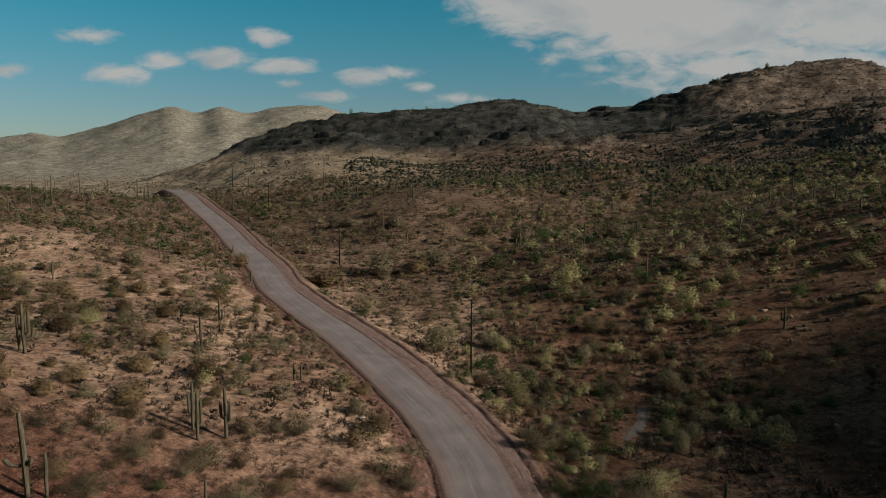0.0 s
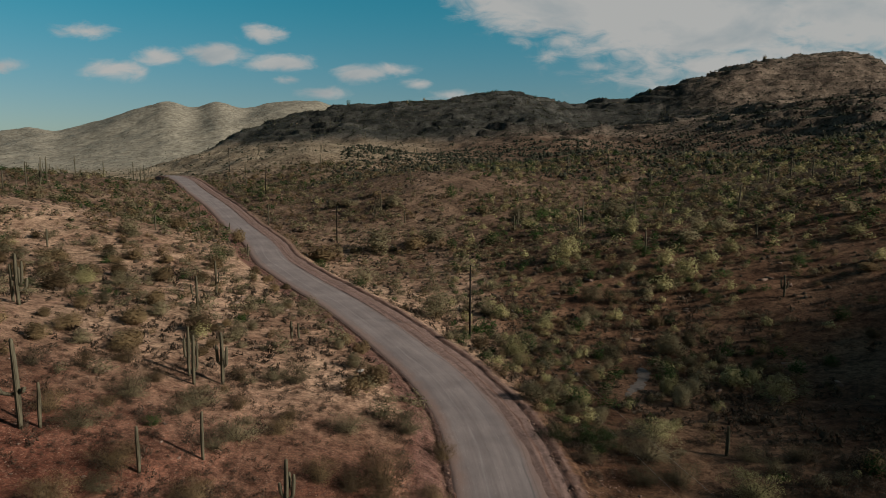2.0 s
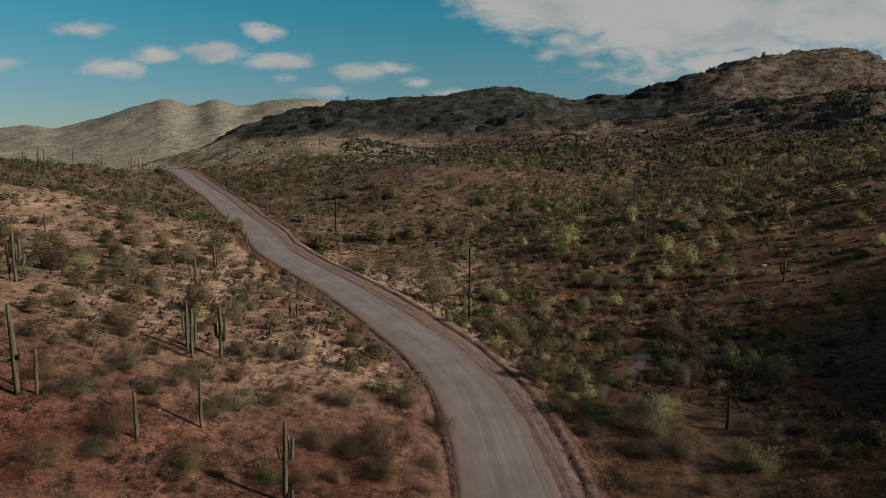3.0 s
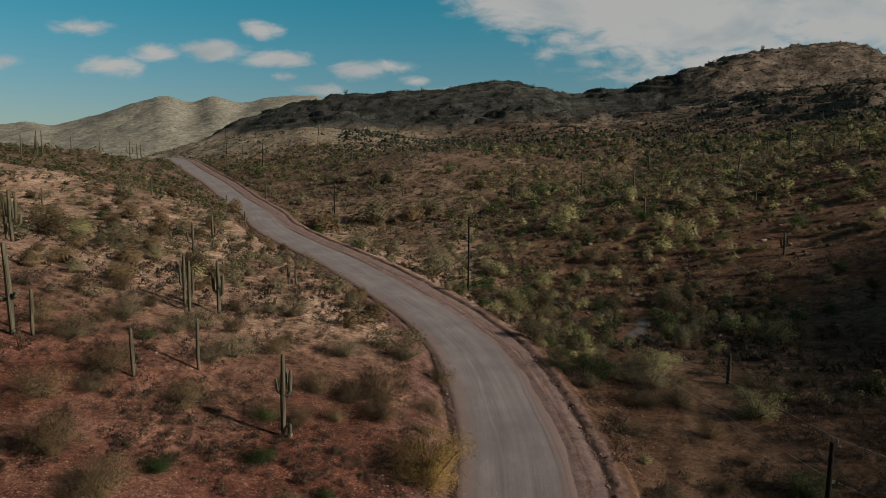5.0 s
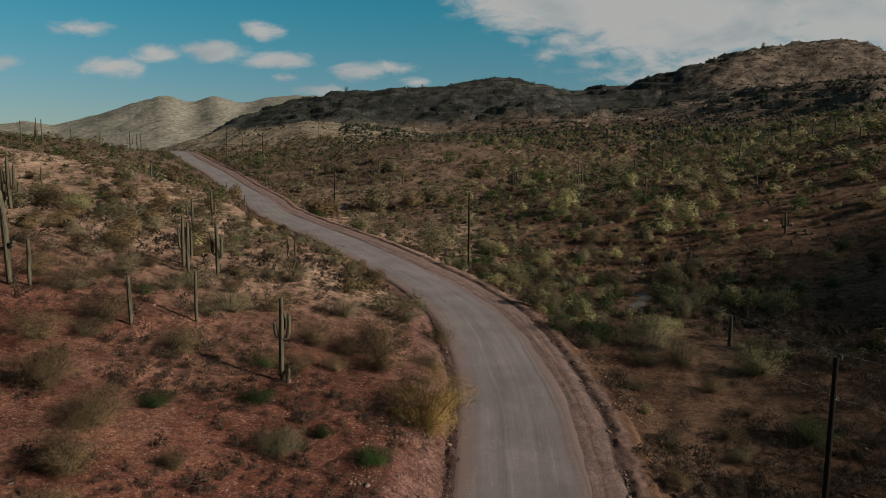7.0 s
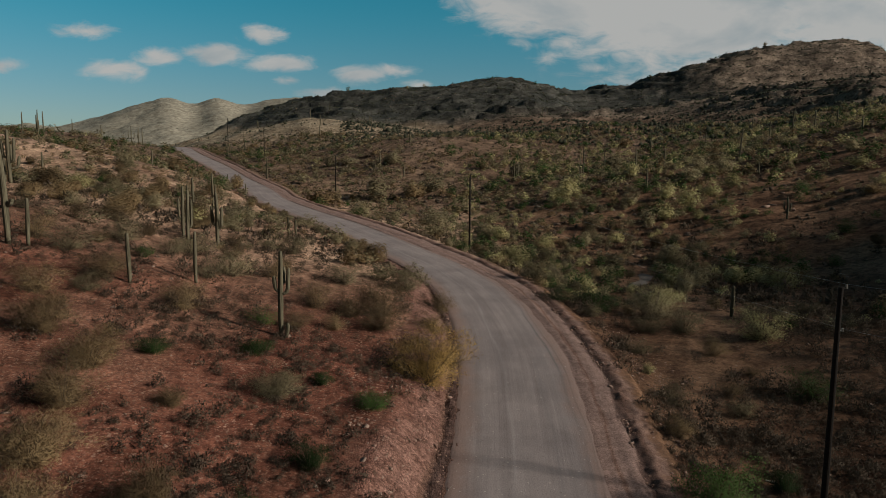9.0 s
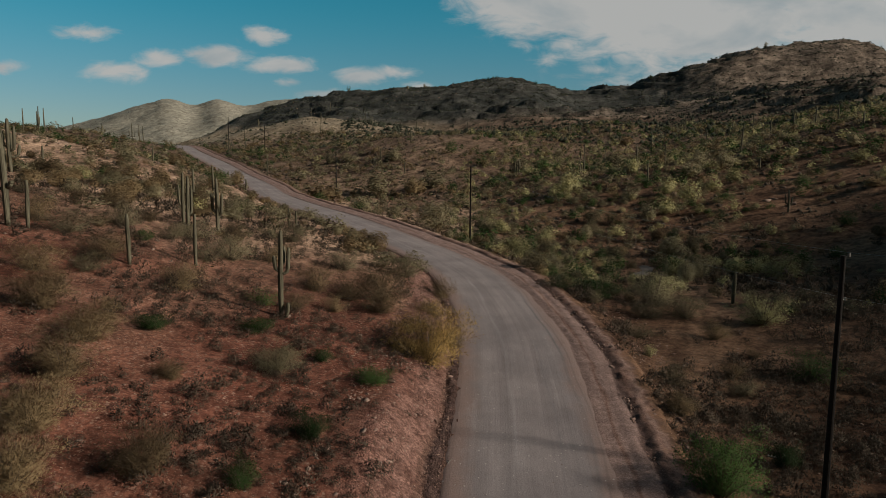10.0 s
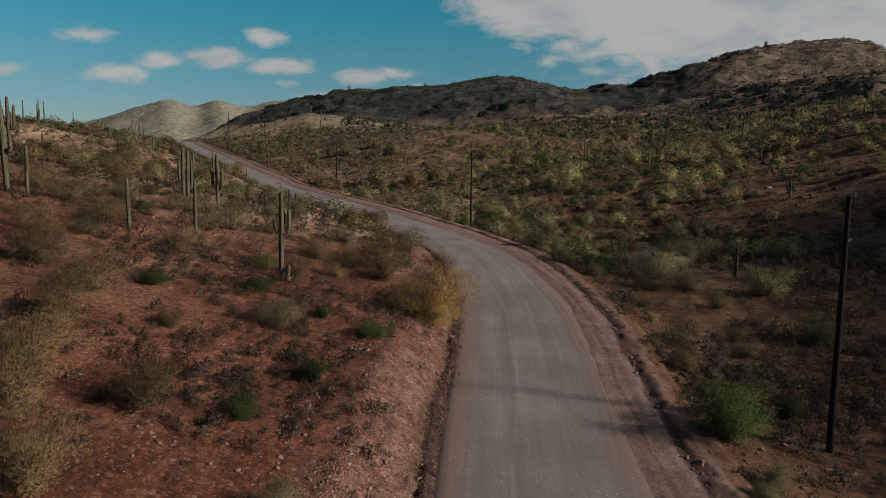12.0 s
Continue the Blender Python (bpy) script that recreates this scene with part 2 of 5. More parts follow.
def soil_material(name, verge=0):
    """Desert soil. On a verge (-1, 1: the sides of the road) it turns into loose rubble towards the road."""
    m, tree, bsdf, make, link = material(name, 0.95)
    at = make("ShaderNodeTexCoord").outputs["Object"]
    broad = noise_of(make, link, at, 0.035, 5.0)
    patch = noise_of(make, link, at, 0.35, 5.0, 0.6)
    grit = noise_of(make, link, at, 5.0, 6.0, 0.7)
    base = ramp(make, [(0.36, (0.108, 0.037, 0.026)), (0.50, (0.152, 0.065, 0.047)), (0.64, (0.212, 0.119, 0.089))])
    link(broad, base.inputs[0])
    spots = ramp(make, [(0.38, (0.66, 0.60, 0.55)), (0.60, (1.14, 1.11, 1.06))])
    link(patch, spots.inputs[0])
    c = mix_colour(make, link, 1.0, base.outputs[0], spots.outputs[0], "MULTIPLY")
    grains = ramp(make, [(0.38, (0.52, 0.49, 0.47)), (0.50, (1, 1, 1)), (0.62, (1.5, 1.47, 1.42))])
    link(grit, grains.inputs[0])
    c = mix_colour(make, link, 0.75, c, grains.outputs[0], "MULTIPLY")
    pebble = 0.0
    for size in (6.0, 11.0, 19.0):
        cells = make("ShaderNodeTexVoronoi", Scale=size, Randomness=1.0)
        link(at, cells.inputs["Vector"])
        tone = make("ShaderNodeSeparateColor")
        link(cells.outputs["Color"], tone.inputs[0])
        one = maths(tree, "MULTIPLY", maths(tree, "GREATER_THAN", tone.outputs[0], 0.45), maths(tree, "LESS_THAN", cells.outputs["Distance"], maths(tree, "MULTIPLY", tone.outputs[1], 0.5)))
        pebble = maths(tree, "MAXIMUM", maths(tree, "MULTIPLY", one, tone.outputs[2]), pebble)
    stony = ramp(make, [(0.30, (0.35, 0.35, 0.35)), (0.52, (1, 1, 1))])
    link(noise_of(make, link, at, 0.5, 4.0, 0.6), stony.inputs[0])
    pebble = maths(tree, "MULTIPLY", pebble, stony.outputs[0])
    c = mix_colour(make, link, maths(tree, "MULTIPLY", pebble, 0.85), c, (0.300, 0.190, 0.146))
    relief = maths(tree, "ADD", grit, maths(tree, "MULTIPLY", pebble, 0.5))
    # distant slopes are buff rock and dry grass, with cloud shade, sun and haze painted in
    sep = make("ShaderNodeSeparateXYZ")
    link(at, sep.inputs[0])
    steep = noise_of(make, link, at, 0.06, 8.0, 0.72)
    def reaching(socket, low, high):
        n = make("ShaderNodeMapRange", interpolation_type="SMOOTHSTEP")
        n.inputs["From Min"].default_value, n.inputs["From Max"].default_value = low, high
        link(socket, n.inputs["Value"])
        return n.outputs[0]

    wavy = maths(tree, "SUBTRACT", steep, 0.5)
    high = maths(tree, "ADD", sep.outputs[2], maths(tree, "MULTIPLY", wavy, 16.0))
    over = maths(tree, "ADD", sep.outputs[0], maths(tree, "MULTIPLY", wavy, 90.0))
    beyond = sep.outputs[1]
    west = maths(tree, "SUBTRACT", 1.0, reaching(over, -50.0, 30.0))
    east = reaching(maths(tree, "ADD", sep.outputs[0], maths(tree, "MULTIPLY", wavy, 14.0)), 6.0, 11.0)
    ground_tones = (
        (east, (0.100, 0.052, 0.032), (0.205, 0.122, 0.078)),                                  # brown soil east of the road, made darker for the shade over it
        (maths(tree, "MULTIPLY", reaching(beyond, 36.0, 68.0), maths(tree, "SUBTRACT", 1.0, east)), (0.245, 0.150, 0.105), (0.430, 0.296, 0.212)),   # pale buff slope, with sunlight on it painted in as extra paleness
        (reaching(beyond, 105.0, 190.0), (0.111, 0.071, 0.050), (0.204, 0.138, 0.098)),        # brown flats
        (maths(tree, "MULTIPLY", reaching(beyond, 235.0, 300.0), west), (0.215, 0.170, 0.122), (0.345, 0.283, 0.206)),   # buff dry grass, its sunlit brightness put into the colour
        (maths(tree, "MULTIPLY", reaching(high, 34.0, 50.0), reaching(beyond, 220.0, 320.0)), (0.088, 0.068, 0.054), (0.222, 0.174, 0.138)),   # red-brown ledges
        (maths(tree, "MULTIPLY", reaching(maths(tree, "ADD", sep.outputs[2], maths(tree, "MULTIPLY", wavy, 9.0)), 36.0, 45.0), maths(tree, "MULTIPLY", reaching(beyond, 415.0, 470.0), maths(tree, "SUBTRACT", 1.0, reaching(over, 150.0, 215.0)))), (0.030, 0.033, 0.031), (0.085, 0.084, 0.077)),   # mid hill rock, darkened in colour to stand for cloud shade
        (reaching(beyond, 800.0, 1300.0), (0.226, 0.205, 0.165), (0.325, 0.300, 0.245)),       # distant range, sunlight and haze put into its pale grey
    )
    for away, dark, light in ground_tones:
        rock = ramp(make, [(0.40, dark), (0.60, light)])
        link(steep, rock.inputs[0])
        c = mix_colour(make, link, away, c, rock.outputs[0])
    blotch = ramp(make, [(0.40, (0.62, 0.60, 0.57)), (0.60, (1.25, 1.24, 1.22))])
    link(noise_of(make, link, at, 0.11, 6.0, 0.7), blotch.inputs[0])
    c = mix_colour(make, link, 0.8, c, blotch.outputs[0], "MULTIPLY")
    litter = ramp(make, [(0.41, (0.46, 0.41, 0.38)), (0.50, (0.98, 0.97, 0.96)), (0.59, (1.42, 1.40, 1.36))])
    link(noise_of(make, link, at, 0.9, 9.0, 0.78), litter.inputs[0])
    coarse = ramp(make, [(0.40, (0.50, 0.46, 0.44)), (0.52, (1.0, 1.0, 1.0)), (0.62, (1.45, 1.42, 1.38))])
    link(noise_of(make, link, at, 3.2, 8.0, 0.82), coarse.inputs[0])
    near = maths(tree, "SUBTRACT", 1.0, reaching(beyond, 350.0, 1100.0))
    c = mix_colour(make, link, maths(tree, "MULTIPLY", near, 0.7), c, coarse.outputs[0], "MULTIPLY")
    thick = make("ShaderNodeMapRange")
    for slot, v in (("From Min", 18.0), ("From Max", 55.0), ("To Min", 0.35), ("To Max", 0.95)):
        thick.inputs[slot].default_value = v
    link(sep.outputs[1], thick.inputs["Value"])
    c = mix_colour(make, link, maths(tree, "MULTIPLY", thick.outputs[0], maths(tree, "MAXIMUM", near, 0.35)), c, litter.outputs[0], "MULTIPLY")
    if verge:
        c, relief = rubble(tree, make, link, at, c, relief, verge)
    link(c, bsdf.inputs["Base Color"])
    relief = maths(tree, "MULTIPLY", relief, near)
    bump(make, link, bsdf, relief, 0.4 if verge > 0 else 0.85, 0.03 if verge > 0 else 0.08)
    return m


def rubble(tree, make, link, at, soil, soil_relief, side):
    """Loose broken stones beside the road, in bands along it, giving way to the soil."""
    uv = make("ShaderNodeUVMap")
    sep = make("ShaderNodeSeparateXYZ")
    link(uv.outputs[0], sep.inputs[0])
    long = make("ShaderNodeMapping")
    long.inputs["Scale"].default_value = (1.5, 0.22, 1.0)
    link(uv.outputs[0], long.inputs[0])
    drift = maths(tree, "SUBTRACT", noise_of(make, link, long.outputs[0], 1.0, 5.0, 0.6), 0.5)
    over = maths(tree, "ADD", sep.outputs[0], maths(tree, "MULTIPLY", drift, 1.1))
    reach = 3.8 if side > 0 else 4.8
    unit = maths(tree, "DIVIDE", over, reach)
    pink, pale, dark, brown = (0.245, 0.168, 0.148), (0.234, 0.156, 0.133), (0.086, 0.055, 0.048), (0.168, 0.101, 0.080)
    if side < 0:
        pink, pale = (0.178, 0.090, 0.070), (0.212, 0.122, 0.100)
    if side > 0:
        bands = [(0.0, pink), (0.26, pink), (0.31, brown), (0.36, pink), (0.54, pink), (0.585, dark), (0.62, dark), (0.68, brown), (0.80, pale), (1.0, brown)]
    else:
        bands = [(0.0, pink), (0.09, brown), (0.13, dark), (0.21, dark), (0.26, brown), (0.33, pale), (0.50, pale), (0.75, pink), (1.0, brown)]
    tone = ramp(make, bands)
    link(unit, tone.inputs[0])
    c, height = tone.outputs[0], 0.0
    for size, amount in (((6.0, 0.25), (20.0, 0.6)) if side > 0 else ((4.5, 0.55), (13.0, 0.9))):
        cells = make("ShaderNodeTexVoronoi", Scale=size, Randomness=1.0)
        link(at, cells.inputs["Vector"])
        one = make("ShaderNodeSeparateColor")
        link(cells.outputs["Color"], one.inputs[0])
        shade = ramp(make, [(0.0, (0.55, 0.52, 0.50)), (0.55, (1.0, 1.0, 1.0)), (1.0, (1.45, 1.45, 1.43))])
        link(one.outputs[0], shade.inputs[0])
        c = mix_colour(make, link, amount, c, shade.outputs[0], "MULTIPLY")
        height = maths(tree, "ADD", height, maths(tree, "SUBTRACT", 0.5, cells.outputs["Distance"]))
    blot = ramp(make, [(0.36, (0.78, 0.74, 0.72) if side > 0 else (0.52, 0.45, 0.42)), (0.62, (1.18, 1.13, 1.10))])
    link(noise_of(make, link, at, 1.1, 6.0, 0.7), blot.inputs[0])
    c = mix_colour(make, link, 0.9, c, blot.outputs[0], "MULTIPLY")
    fade = make("ShaderNodeMapRange", interpolation_type="SMOOTHSTEP")
    fade.inputs["From Min"].default_value, fade.inputs["From Max"].default_value = (0.72, 0.98) if side > 0 else (0.55, 0.98)
    ragged = maths(tree, "MULTIPLY", maths(tree, "SUBTRACT", noise_of(make, link, at, 0.9, 6.0, 0.75), 0.5), 1.1)
    link(maths(tree, "ADD", maths(tree, "DIVIDE", sep.outputs[0], reach), maths(tree, "MULTIPLY", ragged, 0.6)), fade.inputs["Value"])
    edge = make("ShaderNodeMapRange", interpolation_type="SMOOTHSTEP")
    edge.inputs["From Min"].default_value, edge.inputs["From Max"].default_value = reach * 0.80, reach * 0.97
    link(sep.outputs[0], edge.inputs["Value"])
    gone = maths(tree, "MAXIMUM", fade.outputs[0], edge.outputs[0])
    mixed = mix_colour(make, link, gone, c, soil)
    return mixed, maths(tree, "ADD", maths(tree, "MULTIPLY", soil_relief, gone), maths(tree, "MULTIPLY", height, maths(tree, "SUBTRACT", 1.0, gone)))


def road_material():
    m, tree, bsdf, make, link = material("graded_dirt", 0.9)
    co = make("ShaderNodeTexCoord")
    at = co.outputs["Object"]
    uv = make("ShaderNodeUVMap")
    stretch = make("ShaderNodeMapping")
    stretch.inputs["Scale"].default_value = (1.7, 0.05, 1.0)
    link(uv.outputs[0], stretch.inputs[0])
    tracks = noise_of(make, link, stretch.outputs[0], 1.0, 5.0, 0.6)
    patch = noise_of(make, link, at, 0.22, 5.0, 0.6)
    grit = noise_of(make, link, at, 14.0, 5.0, 0.7)
    lines = make("ShaderNodeMapping")
    lines.inputs["Scale"].default_value = (7.0, 0.035, 1.0)
    link(uv.outputs[0], lines.inputs[0])
    streaks = noise_of(make, link, lines.outputs[0], 1.0, 4.0, 0.65)
    base = ramp(make, [(0.30, (0.196, 0.165, 0.162)), (0.52, (0.240, 0.205, 0.201)), (0.74, (0.292, 0.251, 0.245))])
    link(maths(tree, "ADD", maths(tree, "MULTIPLY", tracks, 0.72), maths(tree, "MULTIPLY", streaks, 0.28)), base.inputs[0])
    spots = ramp(make, [(0.32, (0.80, 0.78, 0.78)), (0.65, (1.1, 1.08, 1.06))])
    link(patch, spots.inputs[0])
    c = mix_colour(make, link, 1.0, base.outputs[0], spots.outputs[0], "MULTIPLY")
    # red soil washed over both edges
    sep = make("ShaderNodeSeparateXYZ")
    link(uv.outputs[0], sep.inputs[0])
    edge = maths(tree, "ABSOLUTE", sep.outputs[0])
    edge = maths(tree, "ADD", edge, maths(tree, "MULTIPLY", maths(tree, "SUBTRACT", noise_of(make, link, at, 0.6, 4.0), 0.5), 1.6))
    worn = make("ShaderNodeMapRange", interpolation_type="SMOOTHSTEP")
    worn.inputs["From Min"].default_value, worn.inputs["From Max"].default_value = 1.9, 3.1
    worn.inputs["To Max"].default_value = 0.95
    link(edge, worn.inputs["Value"])
    c = mix_colour(make, link, worn.outputs[0], c, (0.238, 0.164, 0.142))
    # wheel lines that wander a little, and pale scraped patches
    snake = make("ShaderNodeMapping")
    snake.inputs["Scale"].default_value = (0.0, 0.06, 1.0)
    link(uv.outputs[0], snake.inputs[0])
    sway = maths(tree, "MULTIPLY", maths(tree, "SUBTRACT", noise_of(make, link, snake.outputs[0], 1.0, 2.0), 0.5), 1.5)
    for where, wide, colour, much in ((2.45, 0.13, (0.120, 0.112, 0.114), 0.75), (2.80, 0.08, (0.128, 0.100, 0.094), 0.6), (1.15, 0.10, (0.188, 0.164, 0.164), 0.5), (-0.75, 0.16, (0.352, 0.312, 0.304), 0.35), (-2.35, 0.14, (0.200, 0.156, 0.140), 0.45)):
        gap = maths(tree, "ABSOLUTE", maths(tree, "SUBTRACT", maths(tree, "ADD", sep.outputs[0], sway), where))
        line = maths(tree, "SUBTRACT", 1.0, maths(tree, "DIVIDE", gap, wide), True)
        broken = maths(tree, "MULTIPLY", line, maths(tree, "MULTIPLY", maths(tree, "SUBTRACT", tracks, 0.30), 3.5, True), True)
        c = mix_colour(make, link, maths(tree, "MULTIPLY", broken, much), c, colour)
    scrape = make("ShaderNodeMapping")
    scrape.inputs["Scale"].default_value = (1.1, 0.28, 1.0)
    link(uv.outputs[0], scrape.inputs[0])
    pale = ramp(make, [(0.60, (0, 0, 0)), (0.70, (1, 1, 1))])
    link(noise_of(make, link, scrape.outputs[0], 1.3, 7.0, 0.75), pale.inputs[0])
    c = mix_colour(make, link, maths(tree, "MULTIPLY", pale.outputs[0], 0.45), c, (0.32, 0.28, 0.268))
    grains = ramp(make, [(0.3, (0.72, 0.71, 0.70)), (0.5, (1, 1, 1)), (0.75, (1.25, 1.24, 1.22))])
    link(grit, grains.inputs[0])
    c = mix_colour(make, link, 0.6, c, grains.outputs[0], "MULTIPLY")
    # scattered pale and dark pebbles
    cells = make("ShaderNodeTexVoronoi", Scale=9.0, Randomness=1.0)
    link(at, cells.inputs["Vector"])
    tone = make("ShaderNodeSeparateColor")
    link(cells.outputs["Color"], tone.inputs[0])
    loose = maths(tree, "GREATER_THAN", maths(tree, "ADD", tone.outputs[0], maths(tree, "MULTIPLY", patch, 0.6)), 1.22)
    one = maths(tree, "MULTIPLY", loose, maths(tree, "LESS_THAN", cells.outputs["Distance"], maths(tree, "MULTIPLY", tone.outputs[1], 0.42)))
    shade = ramp(make, [(0.2, (0.160, 0.124, 0.108)), (0.5, (0.416, 0.360, 0.328))])
    link(tone.outputs[2], shade.inputs[0])
    c = mix_colour(make, link, maths(tree, "MULTIPLY", one, 0.75), c, shade.outputs[0])
    link(c, bsdf.inputs["Base Color"])
    bump(make, link, bsdf, maths(tree, "ADD", grit, maths(tree, "ADD", one, maths(tree, "MULTIPLY", streaks, 0.8))), 0.4, 0.03)
    return m


def leaf_material(name, dark, light, by_object=True):
    """Small leaves: one tone a leaf, another a bush."""
    m, tree, bsdf, make, link = material(name, 0.75)
    geo = make("ShaderNodeNewGeometry")
    at = make("ShaderNodeTexCoord").outputs["Object"]
    per = make("ShaderNodeObjectInfo").outputs["Random"] if by_object else noise_of(make, link, at, 0.21, 3.0, 0.7)
    tone = maths(tree, "ADD", maths(tree, "MULTIPLY", geo.outputs["Random Per Island"], 0.16), maths(tree, "MULTIPLY", per, 0.84))
    r = ramp(make, [(0.25, dark), (0.75, light)])
    link(tone, r.inputs[0])
    fleck = ramp(make, [(0.36, (0.72, 0.72, 0.72)), (0.64, (1.28, 1.28, 1.26))])
    link(noise_of(make, link, at, 7.0, 3.0, 0.7), fleck.inputs[0])
    tint = mix_colour(make, link, 0.5, r.outputs[0], fleck.outputs[0], "MULTIPLY")
    link(tint, bsdf.inputs["Base Color"])
    # thin leaves let part of the light through
    thin = make("ShaderNodeBsdfTranslucent")
    link(tint, thin.inputs["Color"])
    both = make("ShaderNodeMixShader", Fac=0.32)
    link(bsdf.outputs[0], both.inputs[1])
    link(thin.outputs[0], both.inputs[2])
    link(both.outputs[0], tree.nodes["Material Output"].inputs["Surface"])
    return m


def plain_material(name, a, b, scale, rough=0.85, height=0.4, stretch=None):
    m, tree, bsdf, make, link = material(name, rough)
    at = make("ShaderNodeTexCoord").outputs["Object"]
    if stretch:
        grain = make("ShaderNodeMapping")
        grain.inputs["Scale"].default_value = stretch
        link(at, grain.inputs[0])
        at = grain.outputs[0]
    n = noise_of(make, link, at, scale, 6.0, 0.65)
    r = ramp(make, [(0.32, a), (0.68, b)])
    link(n, r.inputs[0])
    link(r.outputs[0], bsdf.inputs["Base Color"])
    bump(make, link, bsdf, n, height, 0.03)
    return m


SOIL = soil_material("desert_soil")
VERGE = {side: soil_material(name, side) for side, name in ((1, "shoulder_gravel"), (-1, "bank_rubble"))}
DIRT = road_material()
STONE = plain_material("stone", (0.170, 0.104, 0.078), (0.311, 0.222, 0.178), 0.9, 0.9, 0.5)
BANK_STONE = plain_material("bank_stone", (0.150, 0.088, 0.068), (0.310, 0.208, 0.168), 1.6, 0.9, 0.5)
WASH_SAND = plain_material("wash_sand", (0.122, 0.096, 0.085), (0.215, 0.182, 0.162), 2.5, 0.95, 0.6)
POLE_WOOD = plain_material("creosoted_wood", (0.010, 0.008, 0.007), (0.024, 0.019, 0.016), 9.0, 0.8, 0.4)
STEEL = plain_material("grey_steel", (0.30, 0.30, 0.30), (0.42, 0.42, 0.41), 20.0, 0.45, 0.1)
PORCELAIN = plain_material("porcelain", (0.12, 0.105, 0.09), (0.20, 0.18, 0.16), 12.0, 0.3, 0.05)
CACTUS = plain_material("saguaro_skin", (0.042, 0.037, 0.024), (0.165, 0.145, 0.098), 1.4, 0.75, 0.6, (6.660, 6.660, 0.518))
BARK = plain_material("dry_twig", (0.081, 0.059, 0.041), (0.170, 0.130, 0.089), 8.0, 0.9, 0.3)
SCRUB = leaf_material("bursage_leaf", (0.050, 0.038, 0.029), (0.146, 0.110, 0.080), False)
FAR_SCRUB = leaf_material("far_scrub_leaf", (0.024, 0.027, 0.019), (0.082, 0.082, 0.054), False)
TONES = {
    "olive": ((0.104, 0.088, 0.051), (0.282, 0.238, 0.142)),
    "dry": ((0.112, 0.077, 0.042), (0.280, 0.197, 0.106)),
    "green": ((0.020, 0.040, 0.012), (0.066, 0.112, 0.031)),
    "yellow": ((0.224, 0.202, 0.096), (0.531, 0.476, 0.237)),
    "golden": ((0.273, 0.175, 0.062), (0.728, 0.483, 0.168)),
}
OLIVE = leaf_material("olive_leaf", *TONES["olive"])
DRY = leaf_material("dry_leaf", *TONES["dry"])
GREEN = leaf_material("creosote_leaf", *TONES["green"])
YELLOW = leaf_material("palo_verde_leaf", *TONES["yellow"])
GOLDEN = leaf_material("golden_leaf", *TONES["golden"])
DEADWOOD = plain_material("bleached_wood", (0.252, 0.215, 0.178), (0.370, 0.333, 0.289), 12.0, 0.85, 0.3)
PALE_ROCK = plain_material("pale_rock", (0.370, 0.333, 0.303), (0.503, 0.474, 0.444), 5.0, 0.85, 0.4)


# ---- mesh helpers ----
def mesh_object(name, verts, faces, mat, parent=None, uvs=None, shade=False, normals=None):
    me = bpy.data.meshes.new(name)
    verts = np.asarray(verts, np.float32)
    if isinstance(faces, np.ndarray):
        n, k = faces.shape
        me.vertices.add(len(verts))
        me.vertices.foreach_set("co", verts.ravel())
        me.loops.add(n * k)
        me.loops.foreach_set("vertex_index", faces.astype(np.int32).ravel())
        me.polygons.add(n)
        me.polygons.foreach_set("loop_start", np.arange(0, n * k, k, dtype=np.int32))
        me.polygons.foreach_set("loop_total", np.full(n, k, np.int32))
        if uvs is not None:
            layer = me.uv_layers.new(name="UVMap")
            layer.data.foreach_set("uv", np.asarray(uvs, np.float32)[faces.ravel()].ravel())
        if shade:
            me.polygons.foreach_set("use_smooth", np.ones(n, bool))
        me.update(calc_edges=True)
        me.validate()
        if normals is not None:
            me.polygons.foreach_set("use_smooth", np.ones(n, bool))
            layer = me.attributes.new("custom_normal", "FLOAT_VECTOR", "POINT")
            layer.data.foreach_set("vector", np.asarray(normals, np.float32).ravel())
            me.update()
    else:
        me.from_pydata(verts.tolist(), [], faces)
        if shade:
            me.polygons.foreach_set("use_smooth", np.ones(len(me.polygons), bool))
        me.update()
    me.materials.append(mat)
    ob = new(name, me)
    if parent is not None:
        ob.parent = parent
    return ob


def part(name, bm, mat, parent, label=""):
    me = bpy.data.meshes.new(name)
    bm.to_mesh(me)
    bm.free()
    me.materials.append(mat)
    ob = new(name, me)
    ob.parent = parent
    return tagged(ob, label)


def grid_faces(rows, cols, wrap=False):
    i, j = np.meshgrid(np.arange(rows - 1), np.arange(cols if wrap else cols - 1), indexing="ij")
    k = (j + 1) % cols
    return np.stack([i * cols + j, i * cols + k, (i + 1) * cols + k, (i + 1) * cols + j], -1).reshape(-1, 4)


